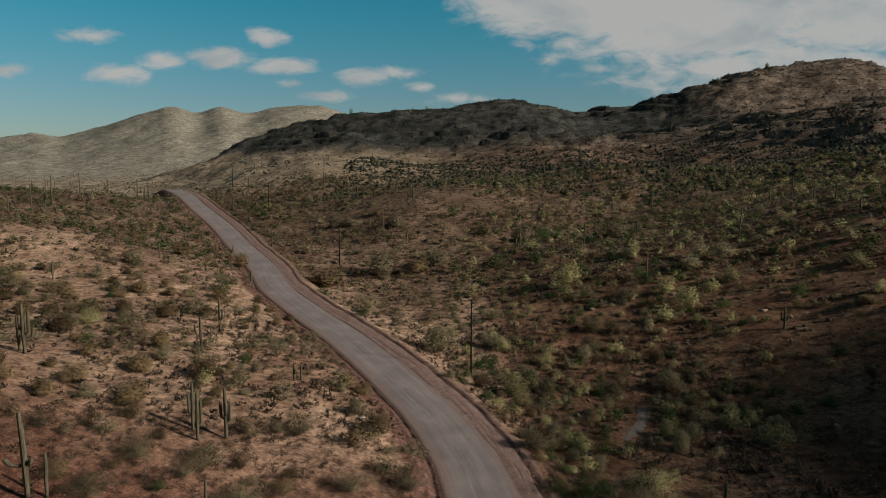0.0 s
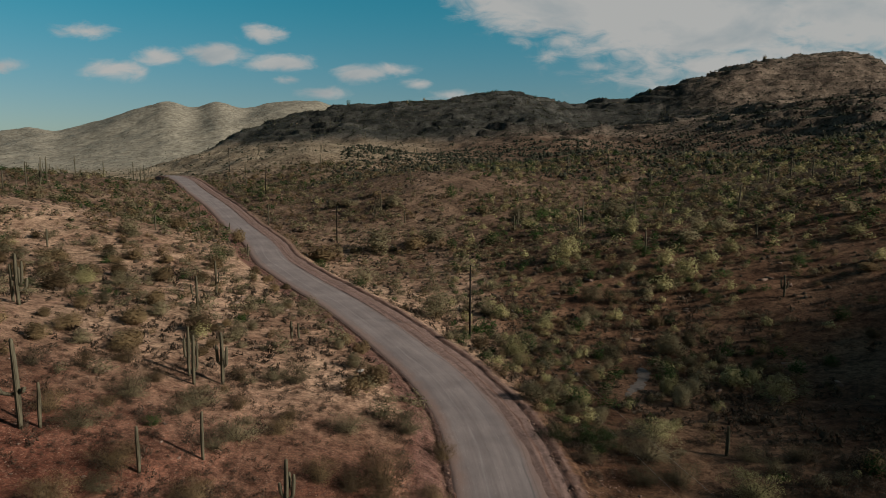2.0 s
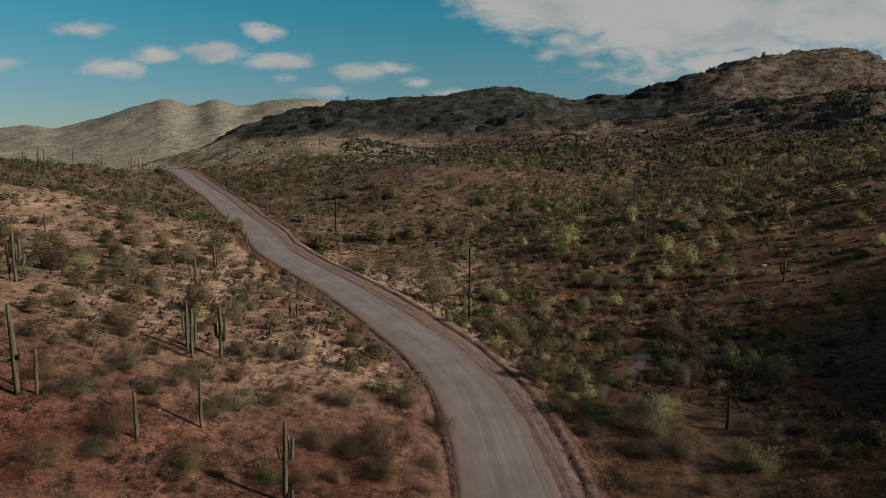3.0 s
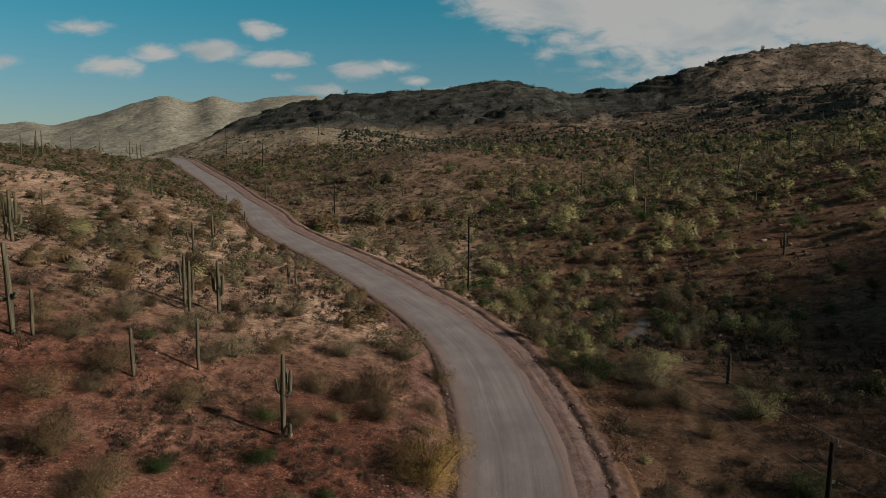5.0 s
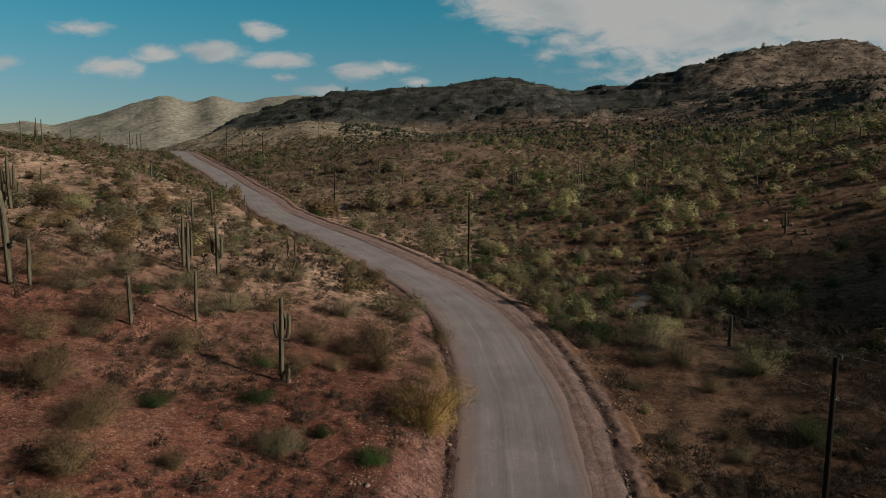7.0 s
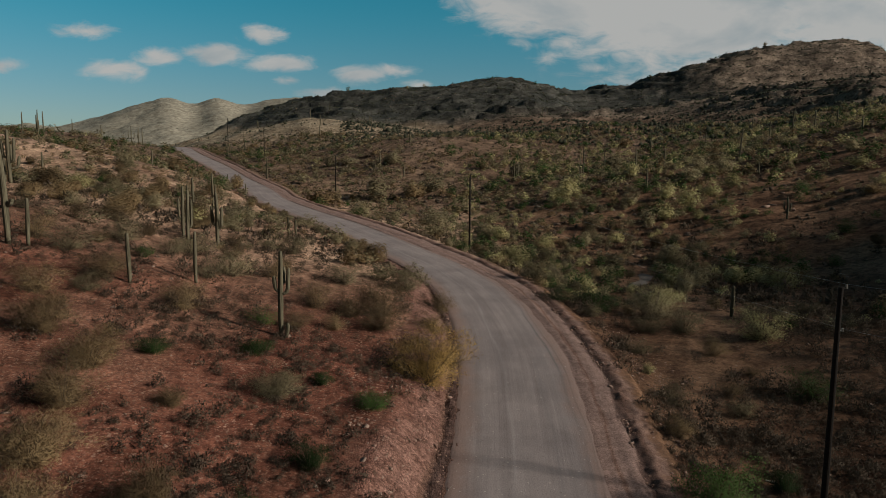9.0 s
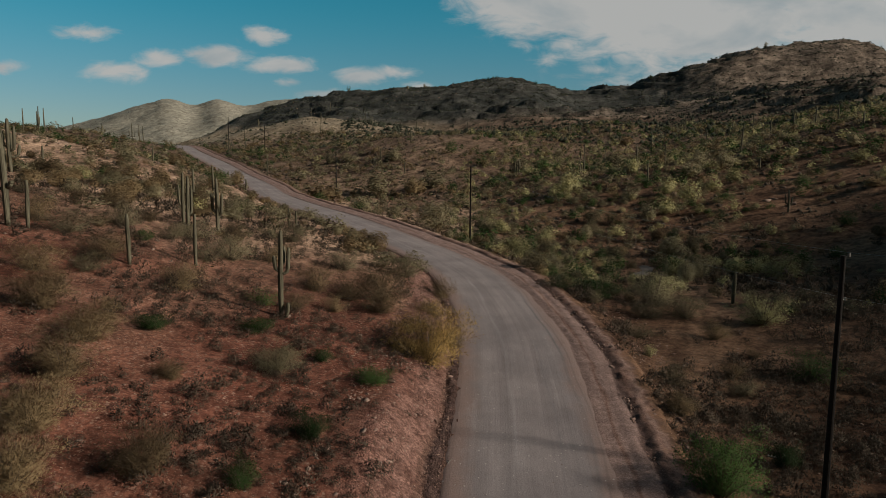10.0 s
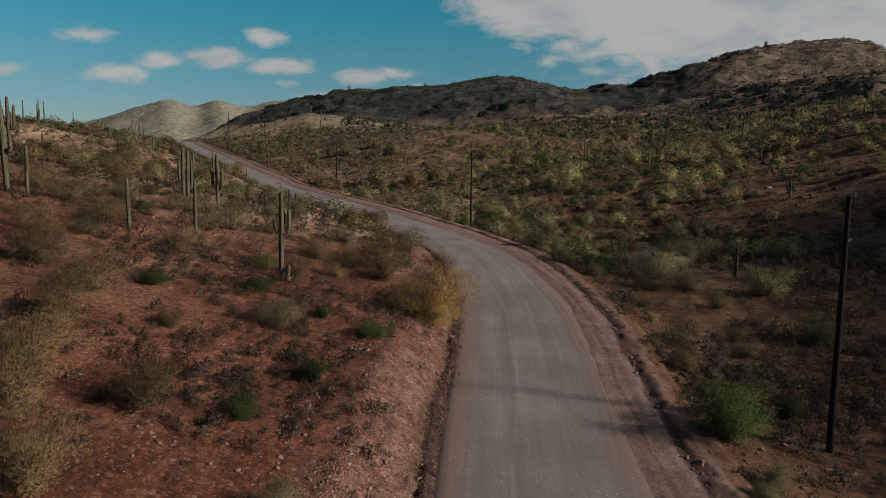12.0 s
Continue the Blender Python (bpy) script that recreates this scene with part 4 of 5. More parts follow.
SLOPE_SHRUBS = [
    ('olive', 18.8, 169.2, 5.0, 2.8), ('green', 11.6, 147.4, 5.0, 3.1), ('green', 24.7, 170.8, 7.2, 3.2), ('olive', 41.9, 167.9, 7.0, 3.9), ('yellow', 38.4, 138.9, 3.5, 2.9),
    ('green', 36.4, 125.6, 3.7, 2.3), ('yellow', 38.5, 116.3, 3.9, 2.9), ('yellow', 40.6, 110.4, 4.2, 3.6), ('yellow', 35.7, 108.0, 3.7, 2.6), ('yellow', 40.1, 105.6, 2.2, 1.6),
    ('green', 25.7, 115.7, 2.2, 1.8), ('olive', 23.8, 106.7, 4.1, 2.5), ('green', 26.8, 106.9, 2.3, 2.0), ('olive', 50.1, 133.0, 4.5, 3.1), ('olive', 53.7, 129.5, 4.4, 3.3),
    ('olive', 46.6, 126.3, 6.4, 2.7), ('yellow', 46.3, 115.5, 3.4, 2.7), ('yellow', 50.3, 117.3, 4.0, 2.5), ('green', 45.7, 108.0, 3.7, 1.6), ('green', 41.2, 99.8, 2.5, 2.1),
    ('olive', 71.4, 142.5, 4.2, 2.4),
]
WASH_SHRUBS = [
    ('yellow', 70.1, 114.4, 4.8, 2.1), ('green', 57.2, 107.6, 4.1, 2.0), ('yellow', 66.6, 101.3, 2.6, 1.9), ('dry', 63.5, 98.9, 2.9, 1.3), ('olive', 74.2, 123.3, 4.1, 2.6),
    ('green', 52.9, 87.9, 3.4, 2.1), ('dry', 52.9, 80.8, 1.7, 1.2), ('green', 44.7, 75.8, 2.6, 1.4), ('yellow', 35.4, 73.7, 2.2, 1.9), ('yellow', 34.7, 67.1, 3.8, 2.4),
    ('olive', 32.7, 87.4, 2.2, 2.2), ('yellow', 14.5, 93.8, 3.0, 2.0), ('yellow', 8.7, 80.0, 4.1, 2.4), ('olive', 12.8, 81.7, 2.8, 2.1), ('olive', 9.4, 62.3, 3.8, 2.2),
    ('green', 9.9, 54.4, 3.4, 1.3), ('green', 14.4, 55.9, 2.4, 1.5), ('yellow', 18.8, 56.9, 3.9, 2.0), ('yellow', 24.5, 70.4, 2.7, 2.1), ('green', 19.3, 66.0, 1.7, 1.1),
    ('olive', 29.2, 84.7, 4.0, 2.5),
]
RISE_SHRUBS = [
    ('olive', 21.8, 84.2, 3.3, 1.8), ('yellow', 25.7, 98.5, 2.5, 1.7), ('olive', 21.8, 98.1, 2.9, 2.5), ('dry', 30.7, 94.6, 2.0, 1.6), ('olive', 6.8, 99.7, 3.4, 2.1),
    ('yellow', 8.4, 98.2, 3.3, 2.1), ('olive', -0.8, 96.7, 6.2, 4.1), ('olive', -14.7, 149.1, 8.8, 5.7), ('green', -14.0, 109.6, 3.0, 1.7), ('olive', -14.3, 119.9, 5.1, 3.1),
    ('dry', -24.8, 138.9, 7.0, 3.5), ('green', -23.2, 126.0, 3.0, 1.9), ('olive', -26.5, 188.0, 5.5, 2.4), ('olive', -32.0, 188.2, 4.7, 2.8), ('olive', -2.8, 153.6, 7.1, 3.9),
    ('green', 1.9, 188.8, 5.5, 3.5), ('olive', -14.2, 181.8, 4.6, 3.1), ('green', 2.3, 147.0, 3.1, 2.5), ('dry', -5.9, 149.6, 5.1, 3.2), ('yellow', -44.4, 82.8, 3.5, 2.2),
    ('dry', -44.9, 76.5, 3.6, 1.9),
]
LAST_SHRUBS = [
    ('olive', -41.8, 85.4, 3.2, 1.8), ('green', -37.6, 110.9, 3.8, 2.8), ('olive', -54.9, 117.5, 4.0, 3.0), ('dry', -53.9, 136.0, 4.6, 2.9), ('dry', -31.2, 66.9, 3.4, 2.0),
    ('dry', -33.9, 59.8, 2.5, 1.5), ('dry', -33.1, 76.7, 2.6, 2.3), ('green', -20.0, 45.1, 1.6, 1.1), ('olive', -18.8, 50.5, 3.9, 1.7), ('dry', -26.5, 43.8, 2.3, 1.9),
    ('olive', -19.8, 37.2, 2.3, 1.3), ('olive', -15.3, 44.1, 2.3, 1.5), ('olive', -21.6, 69.8, 3.0, 2.1), ('olive', -15.1, 58.7, 2.0, 1.6), ('olive', -13.0, 59.2, 3.1, 2.5),
    ('olive', -7.2, 50.7, 3.5, 1.8), ('dry', -45.3, 146.3, 3.7, 3.1), ('dry', 58.0, 219.3, 5.5, 2.7), ('olive', -8.5, 67.0, 2.4, 1.8), ('dry', -11.4, 17.4, 2.6, 2.0),
    ('dry', -13.8, 24.2, 2.6, 1.9),
]
taken = [(-41.4, 63.6, 3.0), (-29.6, 79.0, 2.6), (-30.9, 89.4, 2.6)]      # ground kept clear at the feet of saguaros
masters = {}
for kind in SHRUB_KINDS:
    for level, (reach, share, larger) in enumerate(DETAIL):
        if kind == "golden" and level:
            continue
        masters[kind, level] = [shrub_thing(kind, 100 + 17 * len(kind) + 60 * level + k, share, larger) for k in range(1 if kind == "golden" else 4 if level else 3)]
fresh = {k: list(v) for k, v in masters.items()}
rs = random.Random(5)


def put_shrub(kind, x, y, wide, high):
    m = pose(x, y, place(x, y, 0.05), 0, 0, rs.uniform(0, 360))
    level = min(k for k, d in enumerate(DETAIL) if math.hypot(x, y) < d[0])
    ob = fresh[kind, level].pop() if fresh[kind, level] else copy_thing(rs.choice(masters[kind, level]), m)
    ob.matrix_basis = m @ Matrix.Diagonal((wide, wide, high, 1))
    taken.append((x, y, wide))


for kind, x, y, wide, high in NEAR_SHRUBS + BANK_SHRUBS + SLOPE_SHRUBS + WASH_SHRUBS + RISE_SHRUBS + LAST_SHRUBS:
    big = 1.0 if math.hypot(x, y) < 62 else 1.12
    put_shrub(kind, x, y, wide * big, high * big)
sx, sy = spots(900, 14, 105, 37, thicket, 31)
count = 0
for x, y in zip(sx.tolist(), sy.tolist()):
    d = math.hypot(x, y)
    if count >= 80 or any((x - a) ** 2 + (y - b) ** 2 < (0.45 * w + 0.9) ** 2 for a, b, w in taken):
        continue
    if x < 6 and rs.random() < 0.6:
        continue
    in_wash = x > 6 and rs.random() < 0.6
    kind = rs.choice(("yellow", "olive", "green", "olive")) if in_wash else rs.choice(("dry", "olive", "dry", "olive", "green"))
    wide = rs.uniform(1.1, 2.5) * (1.25 if in_wash else 1.0) * (0.65 if d < 45 else 1.0)
    put_shrub(kind, x, y, wide, wide * rs.uniform(0.55, 0.8))
    count += 1

# hazy bushes crowded on the slope west of the road
sx, sy = spots(2600, 36, 130, 36, lambda a, b: np.clip(0.35 + 1.4 * fbm(a, b, 22.0, 3, 98), 0, 1) * (off_road(a, b) < -4), 33)
count = 0
for x, y in zip(sx.tolist(), sy.tolist()):
    if count >= 60 or any((x - a) ** 2 + (y - b) ** 2 < (0.5 * w + 0.8) ** 2 for a, b, w in taken):
        continue
    wide = rs.uniform(1.5, 3.4)
    put_shrub(rs.choice(("dry", "dry", "olive")), x, y, wide, wide * rs.uniform(0.55, 0.75))
    count += 1
# small trees along the crest of the hills
for _ in range(44):
    a = radians(rs.uniform(-9.0, 34.0))
    far = np.arange(330.0, 720.0, 4.0)
    slope = (ground_height(far * math.sin(a), far * math.cos(a), False) - 12.0) / far
    d = far[int(np.argmax(slope))] + rs.uniform(-10, 2)
    wide = rs.uniform(0.9, 2.2) ** 2
    put_shrub(rs.choice(("green", "green", "olive")), d * math.sin(a), d * math.cos(a), wide, wide * rs.uniform(0.6, 1.0))

# templates that found no place go
for spare in [ob for left in fresh.values() for ob in left]:
    for ob in [*spare.children, spare]:
        bpy.data.objects.remove(ob)

# ---- scrub that nobody could count ----
grows = lambda a, b: np.where((b > 40) & (b < 125), np.where(off_road(a, b) < 0, 0.5, 0.7), 1.0) * np.clip(0.38 + thicket(a, b) * 0.3 + 1.3 * fbm(a, b, 7.0, 3, 92), 0.05, 1)
for r0, r1, amount, leaves, leaf, seed in ((16, 36, 3900, 150, 0.052, 41), (34, 62, 6800, 104, 0.056, 43), (62, 110, 13000, 28, 0.15, 44), (110, 290, 24000, 8, 0.15, 45)):
    tufts = [knob_template(200 + seed * 9 + k, leaves - 6, leaf, 0.6) for k in range(8)] if leaves < 20 else [tuft_template(200 + seed * 9 + k, leaves, leaf, 0.42, 0.5, 0.4) for k in range(6)]
    x, y = spots(amount, r0, r1, 40, grows, seed)
    s = np.clip(np.exp(rng.normal(-0.62, 0.36, len(x))), 0.2, 1.2) * (1.05 if r0 < 30 else 1.25 if r0 < 100 else 1.5) * np.where((x > 6) & (y < 70), 1.35, 1.0)
    scattered("low_scrub", tufts, x, y, s, s * rng.uniform(0.75, 1.15, len(x)), SCRUB, "low grey-brown bursage tufts dotted over reddish soil", "scrub")

for kind, amount, seed in (("olive", 2300, 51), ("dry", 1000, 52), ("green", 1500, 53), ("yellow", 1100, 54)):
    mat = leaf_material(kind + "_thicket_leaf", *TONES[kind], False)
    for r0, r1, share, leaves, leaf in ((54, 130, 0.38, 290, 0.053), (130, 280, 2.0, 62, 0.105)):
        x, y = spots(amount * share, r0, r1, 40, lambda a, b: thicket(a, b) * np.where((np.hypot(a, b) < 80) & (a < 5 - 0.1 * b), 0.3, 1.0), seed + leaves)
        if kind in ("yellow", "green"):
            keep = (x > -5 + 0.05 * y) | (rng.uniform(0, 1, len(x)) < (0.06 if kind == "yellow" else 0.14)) | ((kind == "green") & (x < -45) & (y > 130))
            x, y = x[keep], y[keep]
        s = np.clip(np.exp(rng.normal(0.62, 0.33, len(x))), 0.9, 4.0)
        scattered(SHRUB_KINDS[kind][0] + "_thicket", [dome_template(seed * 7 + leaves + k, leaves, leaf, 8, 0.55, loose=0.4) for k in range(5)], x, y, s, s * rng.uniform(0.5, 0.8, len(x)),
                  mat, "many " + SHRUB_KINDS[kind][2].split(" on ")[0] + "s on the slopes", "shrub")
far = [lump((0, 0, 0.2), (0.45, 0.45, 0.55), np.random.default_rng(900 + k)) for k in range(10)]
x, y = spots(84000, 230, 700, 42, lambda a, b: np.clip(0.45 + thicket(a, b), 0, 1) * np.maximum(0.24 + 0.76 * smooth(38, 50, ground_height(a, b, False)), 0.85 * (b < 400) * (a > -45)), 61)
s = np.clip(np.exp(rng.normal(0.05, 0.42, len(x))), 0.5, 2.4) * np.where((y < 400) & (x > -45), 1.5, 1.0)
scattered("hill_scrub", far, x, y, s, s * rng.uniform(0.5, 0.85, len(x)), FAR_SCRUB, "dark scrub dotted over the rocky hills", "scrub")
farther = [lump((0, 0, 0.2), (0.42, 0.42, 0.5), np.random.default_rng(950 + k)) for k in range(5)]
x, y = spots(42000, 650, 2600, 42, None, 62)
keep = rng.uniform(0, 1, len(x)) < np.clip(1.3 - np.hypot(x, y) / 2400, 0.1, 1)
x, y = x[keep], y[keep]
s = rng.uniform(1.2, 3.0, len(x))
scattered("distant_scrub", farther, x, y, s, s * 0.6, FAR_SCRUB, "scattered dark scrub on the distant range", "scrub")


# ---- stones ----
def stone_template(seed):
    r = np.random.default_rng(seed)
    hull = bmesh.new()
    pts = r.uniform(-0.5, 0.5, (12, 3)) * (1, r.uniform(0.65, 0.95), r.uniform(0.45, 0.75))
    for p in pts:
        hull.verts.new(p)
    bmesh.ops.convex_hull(hull, input=hull.verts)
    bmesh.ops.triangulate(hull, faces=hull.faces)
    loose = [q for q in hull.verts if not q.link_faces]
    bmesh.ops.delete(hull, geom=loose, context="VERTS")
    hull.verts.index_update()
    out = np.array([q.co[:] for q in hull.verts]), np.array([[q.index for q in f.verts] for f in hull.faces])
    hull.free()
    return out


stones = [stone_template(300 + k) for k in range(10)]
r = np.random.default_rng(71)
n = 2800
y = r.uniform(8, 62, n)
side = np.where(r.uniform(0, 1, n) < 0.55, -1, 1)
off = np.where(side < 0, -HALF_ROAD - 0.5 - np.abs(r.normal(0, 2.2, n)), HALF_ROAD + 1.0 + np.abs(r.normal(0, 2.4, n)))
x = np.interp(y, ROAD_Y, ROAD_X) + off
s = np.clip(np.exp(r.normal(-2.5, 0.55, n)), 0.04, 0.4)
scattered("road_stones", stones, x, y, s, s, STONE, "pale angular stones strewn along the road banks", "stones", 0.0)
x, y = spots(5200, 10, 75, 40, lambda a, b: np.clip(0.4 + 1.2 * fbm(a, b, 11.0, 2, 95), 0, 1), 72)
s = np.clip(np.exp(rng.normal(-2.2, 0.5, len(x))), 0.05, 0.4)
scattered("desert_stones", stones, x, y, s, s, STONE, "pale stones scattered over the red soil", "stones", 0.0)
n = 3000
y = r.uniform(8, 50, n)
x = np.interp(y, ROAD_Y, ROAD_X) - HALF_ROAD - 0.3 - 4.2 * r.uniform(0, 1, n) ** 1.2
s = np.clip(np.exp(r.normal(-2.35, 0.5, n)), 0.05, 0.36)
scattered("bank_stones", stones, x, y, s, s, BANK_STONE, "broken pinkish stones heaped on the cut road bank", "stones", -0.14 * (1 - smooth(1.5, 3.4, -off_road(x, y) - HALF_ROAD)))
n = 3200
y = r.uniform(8, 60, n)
x = np.interp(y, ROAD_Y, ROAD_X) + HALF_ROAD + 1.6 + 5.5 * r.uniform(0, 1, n) ** 1.3
s = np.clip(np.exp(r.normal(-2.35, 0.5, n)), 0.05, 0.38)
scattered("shoulder_stones", stones, x, y, s, s, BANK_STONE, "small pinkish stones loose on the gravel shoulder", "stones", -0.13 * (1 - smooth(2.8, 3.4, off_road(x, y) - HALF_ROAD)))
n = 8200
x, y = r.uniform(-22, 1, n), r.uniform(9, 42, n)
keep = (off_road(x, y) < -HALF_ROAD - 0.8) & (r.uniform(0, 1, n) < np.clip(0.5 + 1.3 * fbm(x, y, 6.0, 3, 96), 0.1, 1))
x, y = x[keep], y[keep]
s = np.clip(np.exp(r.normal(-2.95, 0.45, len(x))), 0.03, 0.24)
scattered("desert_stones", stones, x, y, s, s, STONE, "small reddish stones strewn over the red soil", "stones", 0.0)
x, y = spots(12000, 75, 620, 41, lambda a, b: np.clip(0.2 + 1.5 * fbm(a, b, 30.0, 2, 97), 0, 1), 73)
s = rng.uniform(0.4, 1.6, len(x))
scattered("boulders", stones, x, y, s, s * 0.8, STONE, "buff boulders and outcrops among the scrub", "boulders", 0.05)


# ---- saguaros ----
def ribbed(path, radii, ribs, around):
    """A ribbed cactus limb along a path of points."""
    path = [np.array(p, float) for p in path]
    verts, faces = [], []
    for i, p in enumerate(path):
        d = path[min(i + 1, len(path) - 1)] - path[max(i - 1, 0)]
        d /= np.linalg.norm(d) + 1e-9
        ref = np.array((0.0, 1.0, 0.0)) if abs(d[1]) < 0.9 else np.array((1.0, 0.0, 0.0))
        a = np.cross(ref, d)
        a /= np.linalg.norm(a)
        b = np.cross(d, a)
        for k in range(around):
            t = 2 * math.pi * k / around
            q = radii[i] * (1 + 0.13 * math.cos(ribs * t))
            verts.append(p + a * math.cos(t) * q + b * math.sin(t) * q)
    n = len(path)
    for i in range(n - 1):
        for k in range(around):
            faces.append((i * around + k, i * around + (k + 1) % around, (i + 1) * around + (k + 1) % around, (i + 1) * around + k))
    faces.append(tuple((n - 1) * around + k for k in range(around)))
    faces.append(tuple(reversed(range(around))))
    return np.array(verts), faces


def saguaro(x, y, high, arms=(), radius=0.2, lean=0.0, near=True):
    """arms: (turn in degrees, height on the trunk, reach, rise)."""
    base = new("saguaro")
    ribs, around = (13, 39) if near else (7, 14)
    steps = 13 if near else 8
    r = random.Random(int(x * 31 + y * 7))
    ts = [k / steps for k in range(steps)] + [0.985, 1.0]
    curve = [(lean * high * t * t + 0.03 * math.sin(3 * t + x), 0.03 * math.sin(4 * t + y), high * t - 0.15 * (t == 0)) for t in ts]
    girth = [0.82 * radius * (0.86 + 0.22 * math.sin(math.pi * min(t * 1.15, 1)) + r.uniform(-0.03, 0.03)) for t in ts]
    girth[-3], girth[-2], girth[-1] = girth[-3] * 0.92, radius * 0.55, radius * 0.12
    mesh_object("trunk", *ribbed(curve, girth, ribs, around), CACTUS, base, shade=True)
    for turn, at, reach, rise in arms:
        c, s = math.cos(radians(turn)), math.sin(radians(turn))
        z0, q = high * at, radius * 0.68
        bend = [(0, 0), (reach * 0.45, -0.03 * high * 0.3), (reach * 0.85, 0.06), (reach, 0.28)] + [(reach * (1.0 + 0.03 * k), 0.28 + (rise - 0.28) * k / 5) for k in range(1, 6)]
        bend.append((bend[-1][0], rise + 0.06))
        sizes = [q * 0.7, q * 0.8, q * 0.9, q, q * 1.02, q, q, q * 0.95, q * 0.6, q * 0.15]
        off = lean * high * at * at
        mesh_object("arm", *ribbed([(off + c * a, s * a, z0 + b) for a, b in bend], sizes, 10 if near else 6, 30 if near else 12), CACTUS, base, shade=True)
    base.matrix_basis = pose(x, y, place(x, y, 0.08), 0, 0, 0)
    how = "with upturned arms" if arms else "as a single bare column"
    tall = "tall" if high > 4 else "short"
    return tagged(base, "%s ribbed grey-green saguaro cactus %s" % (tall, how), "cactus", group="saguaros on the slopes")


saguaro(-8.5, 36.3, 4.9, [(180, 0.55, 0.33, 0.75), (10, 0.52, 0.38, 1.35), (-20, 0.02, 0.36, 0.75), (70, 0.62, 0.3, 0.9)], 0.15)
saguaro(-18.4, 39.5, 3.1, (), 0.13)
saguaro(-15.5, 42.5, 3.4, (), 0.12)
saguaro(-20.3, 53.9, 4.3, [(60, 0.3, 0.35, 2.2)], 0.15)
saguaro(-21.3, 55.5, 4.4, [(200, 0.4, 0.3, 1.6)], 0.14)
saguaro(-18.5, 55.5, 4.6, [(0, 0.36, 0.38, 1.7), (180, 0.42, 0.36, 1.5), (80, 0.3, 0.34, 1.4), (-60, 0.5, 0.3, 1.1)], 0.17)
saguaro(-26.6, 41.2, 6.0, [(186, 0.40, 1.15, 0.42), (-15, 0.42, 0.5, 0.2)], 0.19, -0.05)
saguaro(-25.8, 41.9, 3.1, (), 0.13)
saguaro(-41.4, 64.6, 5.2, [(180, 0.5, 0.55, 1.5), (0, 0.42, 0.5, 2.2), (100, 0.38, 0.4, 1.8), (30, 0.3, 0.75, 1.1)], 0.19)
saguaro(-42.6, 65.6, 3.6, (), 0.16)
# across, along, height, number of arms
SLOPE_SAGUAROS = [
    (-102, 164, 6.4, 0), (-101, 168, 6.0, 1), (-103, 172, 6.8, 0), (-104, 176, 6.2, 0), (-136, 230, 7.6, 2), (-124, 226, 8.2, 0), (-115, 227, 7.6, 0), (-104, 225, 7.4, 2),
    (-99, 222, 6.2, 0), (-53.7, 124.6, 3.0, 0), (-52.0, 162, 1.9, 0), (-38.4, 130.5, 2.9, 0), (-17.0, 74.5, 2.1, 1), (-16.3, 75.0, 1.8, 0), (-29.6, 79.9, 4.4, 1), (-30.9, 90.4, 5.0, 1), (-62.0, 104.3, 2.9, 0), (-63.2, 173, 2.8, 0),
    (50.7, 98.4, 3.3, 2), (23.9, 53.4, 2.6, 0), (61.7, 140.9, 6.4, 0), (45.5, 160, 4.9, 0), (31.4, 151.7, 6.7, 1), (30.4, 151, 3.2, 1), (37.4, 123.5, 4.3, 0), (47.2, 144.4, 4.4, 0),
]
FAR_SAGUAROS = [
    (59, 244, 6.0, 0), (88, 250, 5.4, 1), (99, 219, 6.3, 0), (80, 167, 4.2, 0), (87, 170, 4.8, 1), (86, 158, 4.6, 0), (86, 149, 4.4, 0), (83, 135, 3.0, 0), (58, 124, 2.2, 0), (16.4, 156.5, 3.7, 2),
    (-17, 180, 4.5, 0), (-10, 170, 2.9, 0), (-18, 173, 3.2, 2), (-35, 282, 5.0, 0), (-31, 287, 5.8, 0), (-10.5, 207, 4.2, 1), (-50, 271, 4.4, 0), (50, 295, 4.6, 0), (46, 253, 4.4, 1),
]
for k, (x, y, high, arms) in enumerate(SLOPE_SAGUAROS + FAR_SAGUAROS):
    r = random.Random(k + 3)
    limb = [(r.choice((0, 180)) + r.uniform(-50, 50), r.uniform(0.32, 0.5), high * 0.13, high * r.uniform(0.25, 0.4)) for _ in range(arms)]
    if arms == 2:
        limb[1] = (limb[0][0] + 180, *limb[1][1:])
    saguaro(x, y, high, limb, 0.16 if high > 2.5 else 0.13, 0.05 if (x, y) == (61.7, 140.9) else 0.0, y < 110)
sx, sy = spots(70, 150, 520, 40, None, 81)
for k, (x, y) in enumerate(zip(sx.tolist(), sy.tolist())):
    r = random.Random(k)
    high = r.uniform(3.0, 6.5)
    limb = [(r.uniform(0, 360), r.uniform(0.35, 0.5), high * 0.12, high * r.uniform(0.2, 0.35)) for _ in range(r.choice((0, 0, 0, 1, 2)))]
    saguaro(x, y, high, limb, 0.15, 0.0, False)


# ---- power line ----
def cylinder_bm(p, q, r0, r1, sides=12):
    bm = bmesh.new()
    p, q = Vector(p), Vector(q)
    d = q - p
    turn = d.to_track_quat("Z", "Y").to_matrix().to_4x4()
    bmesh.ops.create_cone(bm, cap_ends=True, segments=sides, radius1=r0, radius2=r1, depth=d.length, matrix=Matrix.Translation((p + q) / 2) @ turn)
    return bm


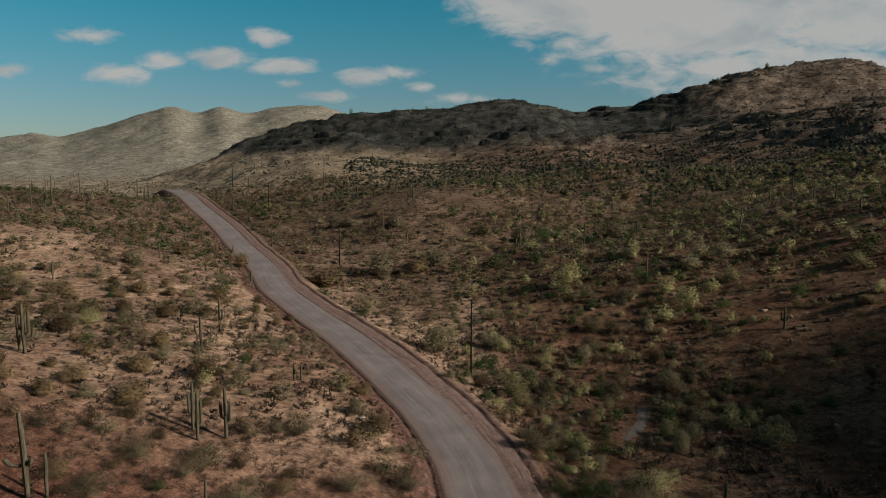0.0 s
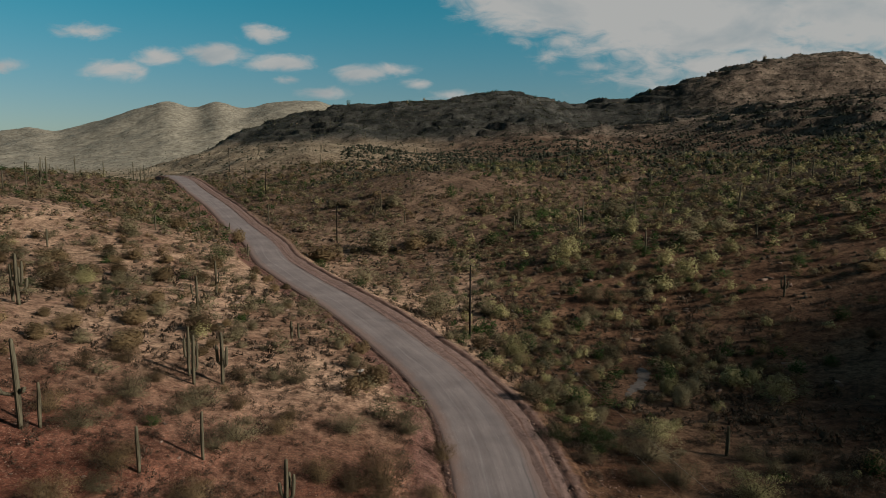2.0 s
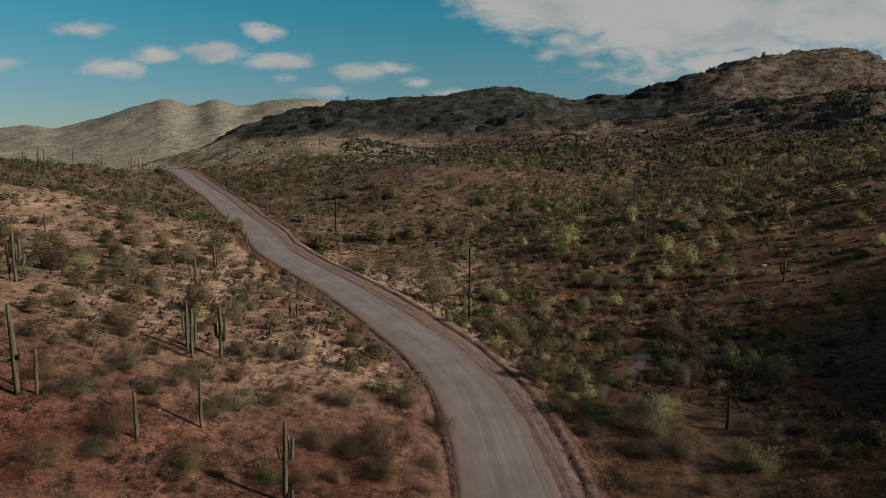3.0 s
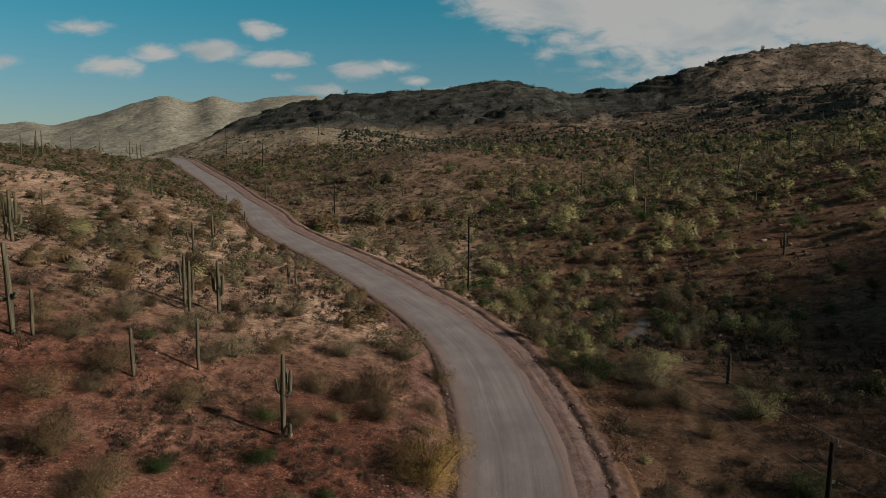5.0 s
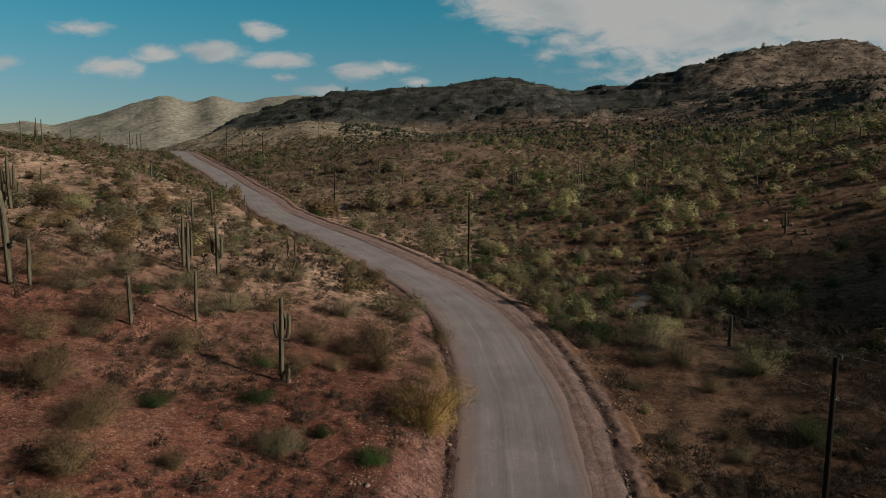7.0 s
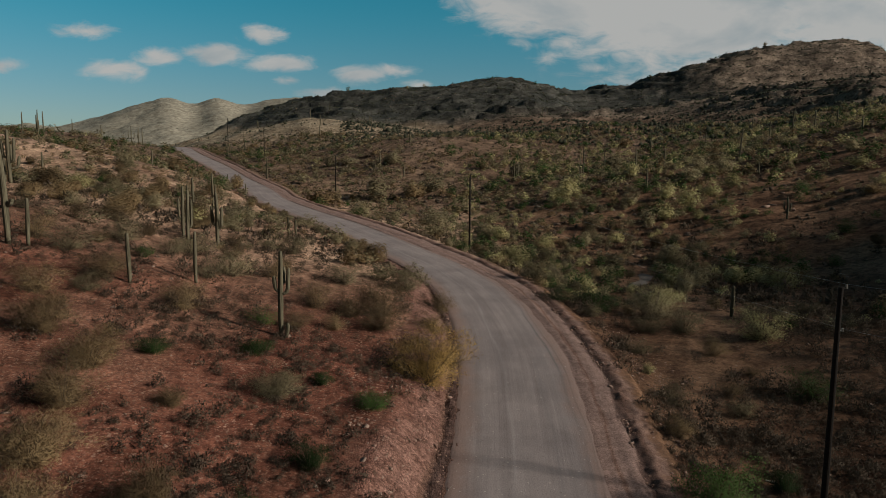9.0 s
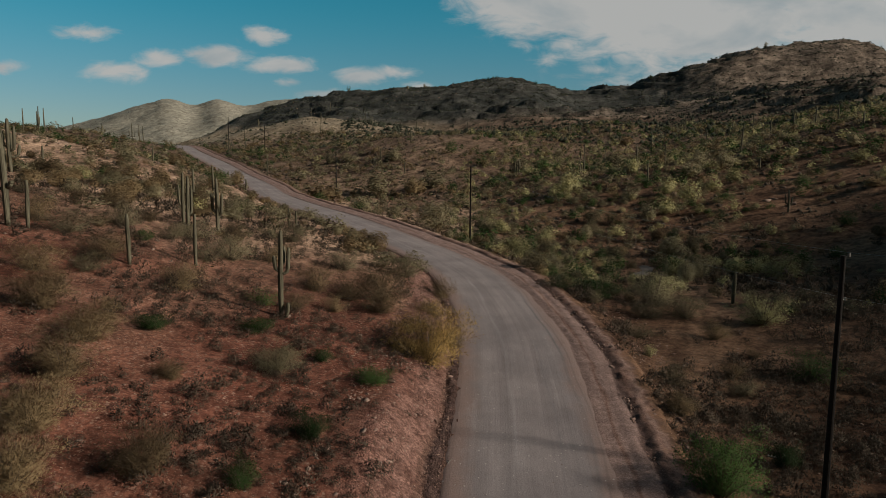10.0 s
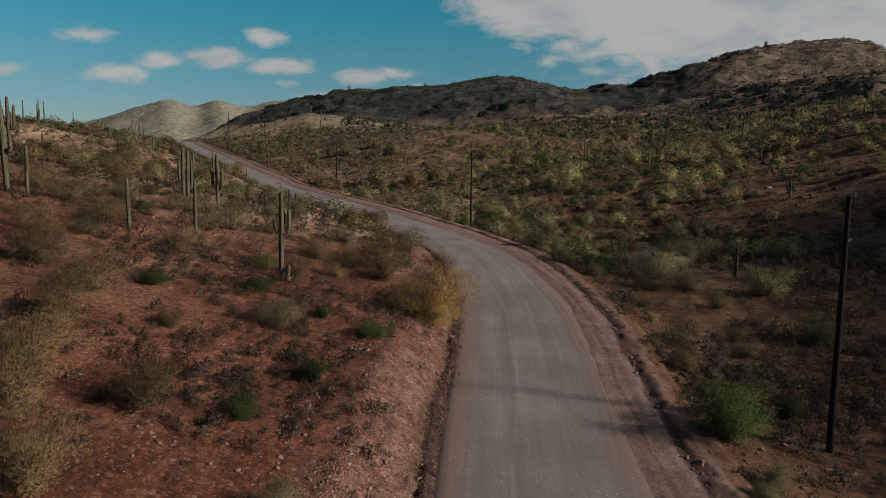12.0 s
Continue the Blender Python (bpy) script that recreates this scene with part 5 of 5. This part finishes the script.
def utility_pole(x, y, high, turn):
    base = new("utility_pole")
    part("shaft", cylinder_bm((0, 0, -0.4), (0, 0, high), 0.13, 0.085, 14), POLE_WOOD, base)
    part("pin", cylinder_bm((0.02, 0, high - 0.08), (0.24, 0, high - 0.02), 0.03, 0.022, 8), POLE_WOOD, base)
    part("insulator", cylinder_bm((0.24, 0, high - 0.06), (0.24, 0, high + 0.10), 0.055, 0.04, 10), PORCELAIN, base, "brown porcelain insulator")
    part("bracket", cylinder_bm((-0.02, 0.0, high - 1.62), (0.22, 0.0, high - 1.60), 0.022, 0.018, 8), STEEL, base, "grey steel bracket")
    part("spool", cylinder_bm((0.22, 0, high - 1.66), (0.22, 0, high - 1.54), 0.04, 0.04, 10), PORCELAIN, base, "small porcelain spool")
    base.matrix_basis = pose(x, y, place(x, y, 0.05), 0, 0, turn)
    return tagged(base, "slim dark creosoted wooden utility pole on stony ground", "utility pole", group="power line along the road")


POLES = [(38.0, -30.0, 9.6, 30), (14.9, 23.8, 9.6, 16), (3.7, 86.5, 9.9, 15), (-25.0, 156.0, 8.6, 25), (-57.5, 216.0, 9.4, 27), (-87.0, 272.0, 9.6, 27)]
tops = []
for x, y, high, turn in POLES:
    utility_pole(x, y, high, turn)
    z = place(x, y, 0.05)
    c, s = math.cos(radians(turn)), math.sin(radians(turn))
    tops.append([(x + 0.24 * c, y + 0.24 * s, z + high + 0.1), (x + 0.22 * c, y + 0.22 * s, z + high - 1.56)])
for a, b in zip(tops, tops[1:]):
    for p, q in zip(a, b):
        cu = bpy.data.curves.new("power_wire", "CURVE")
        cu.dimensions, cu.bevel_depth, cu.bevel_resolution = "3D", 0.004, 1
        line = cu.splines.new("POLY")
        line.points.add(24)
        span = (Vector(q) - Vector(p)).length
        for k in range(25):
            t = k / 24
            v = Vector(p).lerp(Vector(q), t)
            line.points[k].co = (v.x, v.y, v.z - 4 * t * (1 - t) * span * 0.018, 1)
        cu.materials.append(STEEL)
        tagged(new("power_wire", cu), "thin grey wire strung between the poles", "wire", group="wires of the power line")


# ---- small things on the ground ----
def fallen_branch(x, y, long, turn, thick):
    base = new("fallen_branch")
    c, s = math.cos(radians(turn)), math.sin(radians(turn))
    pieces = []
    p = Vector((-long * c / 2, -long * s / 2, 0.06))
    for k in range(5):
        q = p + Vector((long * c / 5 + 0.05 * math.sin(k * 2.3), long * s / 5 + 0.06 * math.cos(k * 1.7), 0.05 * math.sin(k * 1.9)))
        pieces.append((p, q, thick * (1 - k * 0.15), thick * (0.85 - k * 0.15)))
        p = q
    pieces.append((pieces[2][0], pieces[2][0] + Vector((-s * 0.3 * long, c * 0.3 * long, 0.12)), thick * 0.5, thick * 0.2))
    v, f = join([twig(np.array(a), np.array(b), u, w) for a, b, u, w in pieces])
    mesh_object("limb", v, f, DEADWOOD, base)
    base.matrix_basis = pose(x, y, place(x, y), 0, 0, 0)
    return tagged(base, "bleached fallen branch lying on the red soil", "branch")


fallen_branch(15.2, 27.2, 1.5, -35, 0.06)
fallen_branch(0.75, 25.1, 0.8, -60, 0.035)
fallen_branch(14.4, 22.0, 1.1, -30, 0.05)
v, f = stones[2]
rock = mesh_object("boulder", v * (1.0, 0.8, 0.9), f, PALE_ROCK)
rock.matrix_basis = pose(-8.2, 65.6, place(-8.2, 65.6) + 0.12, 0, 0, 40)
tagged(rock, "whitish boulder beside the road under a dry bush", "boulder")
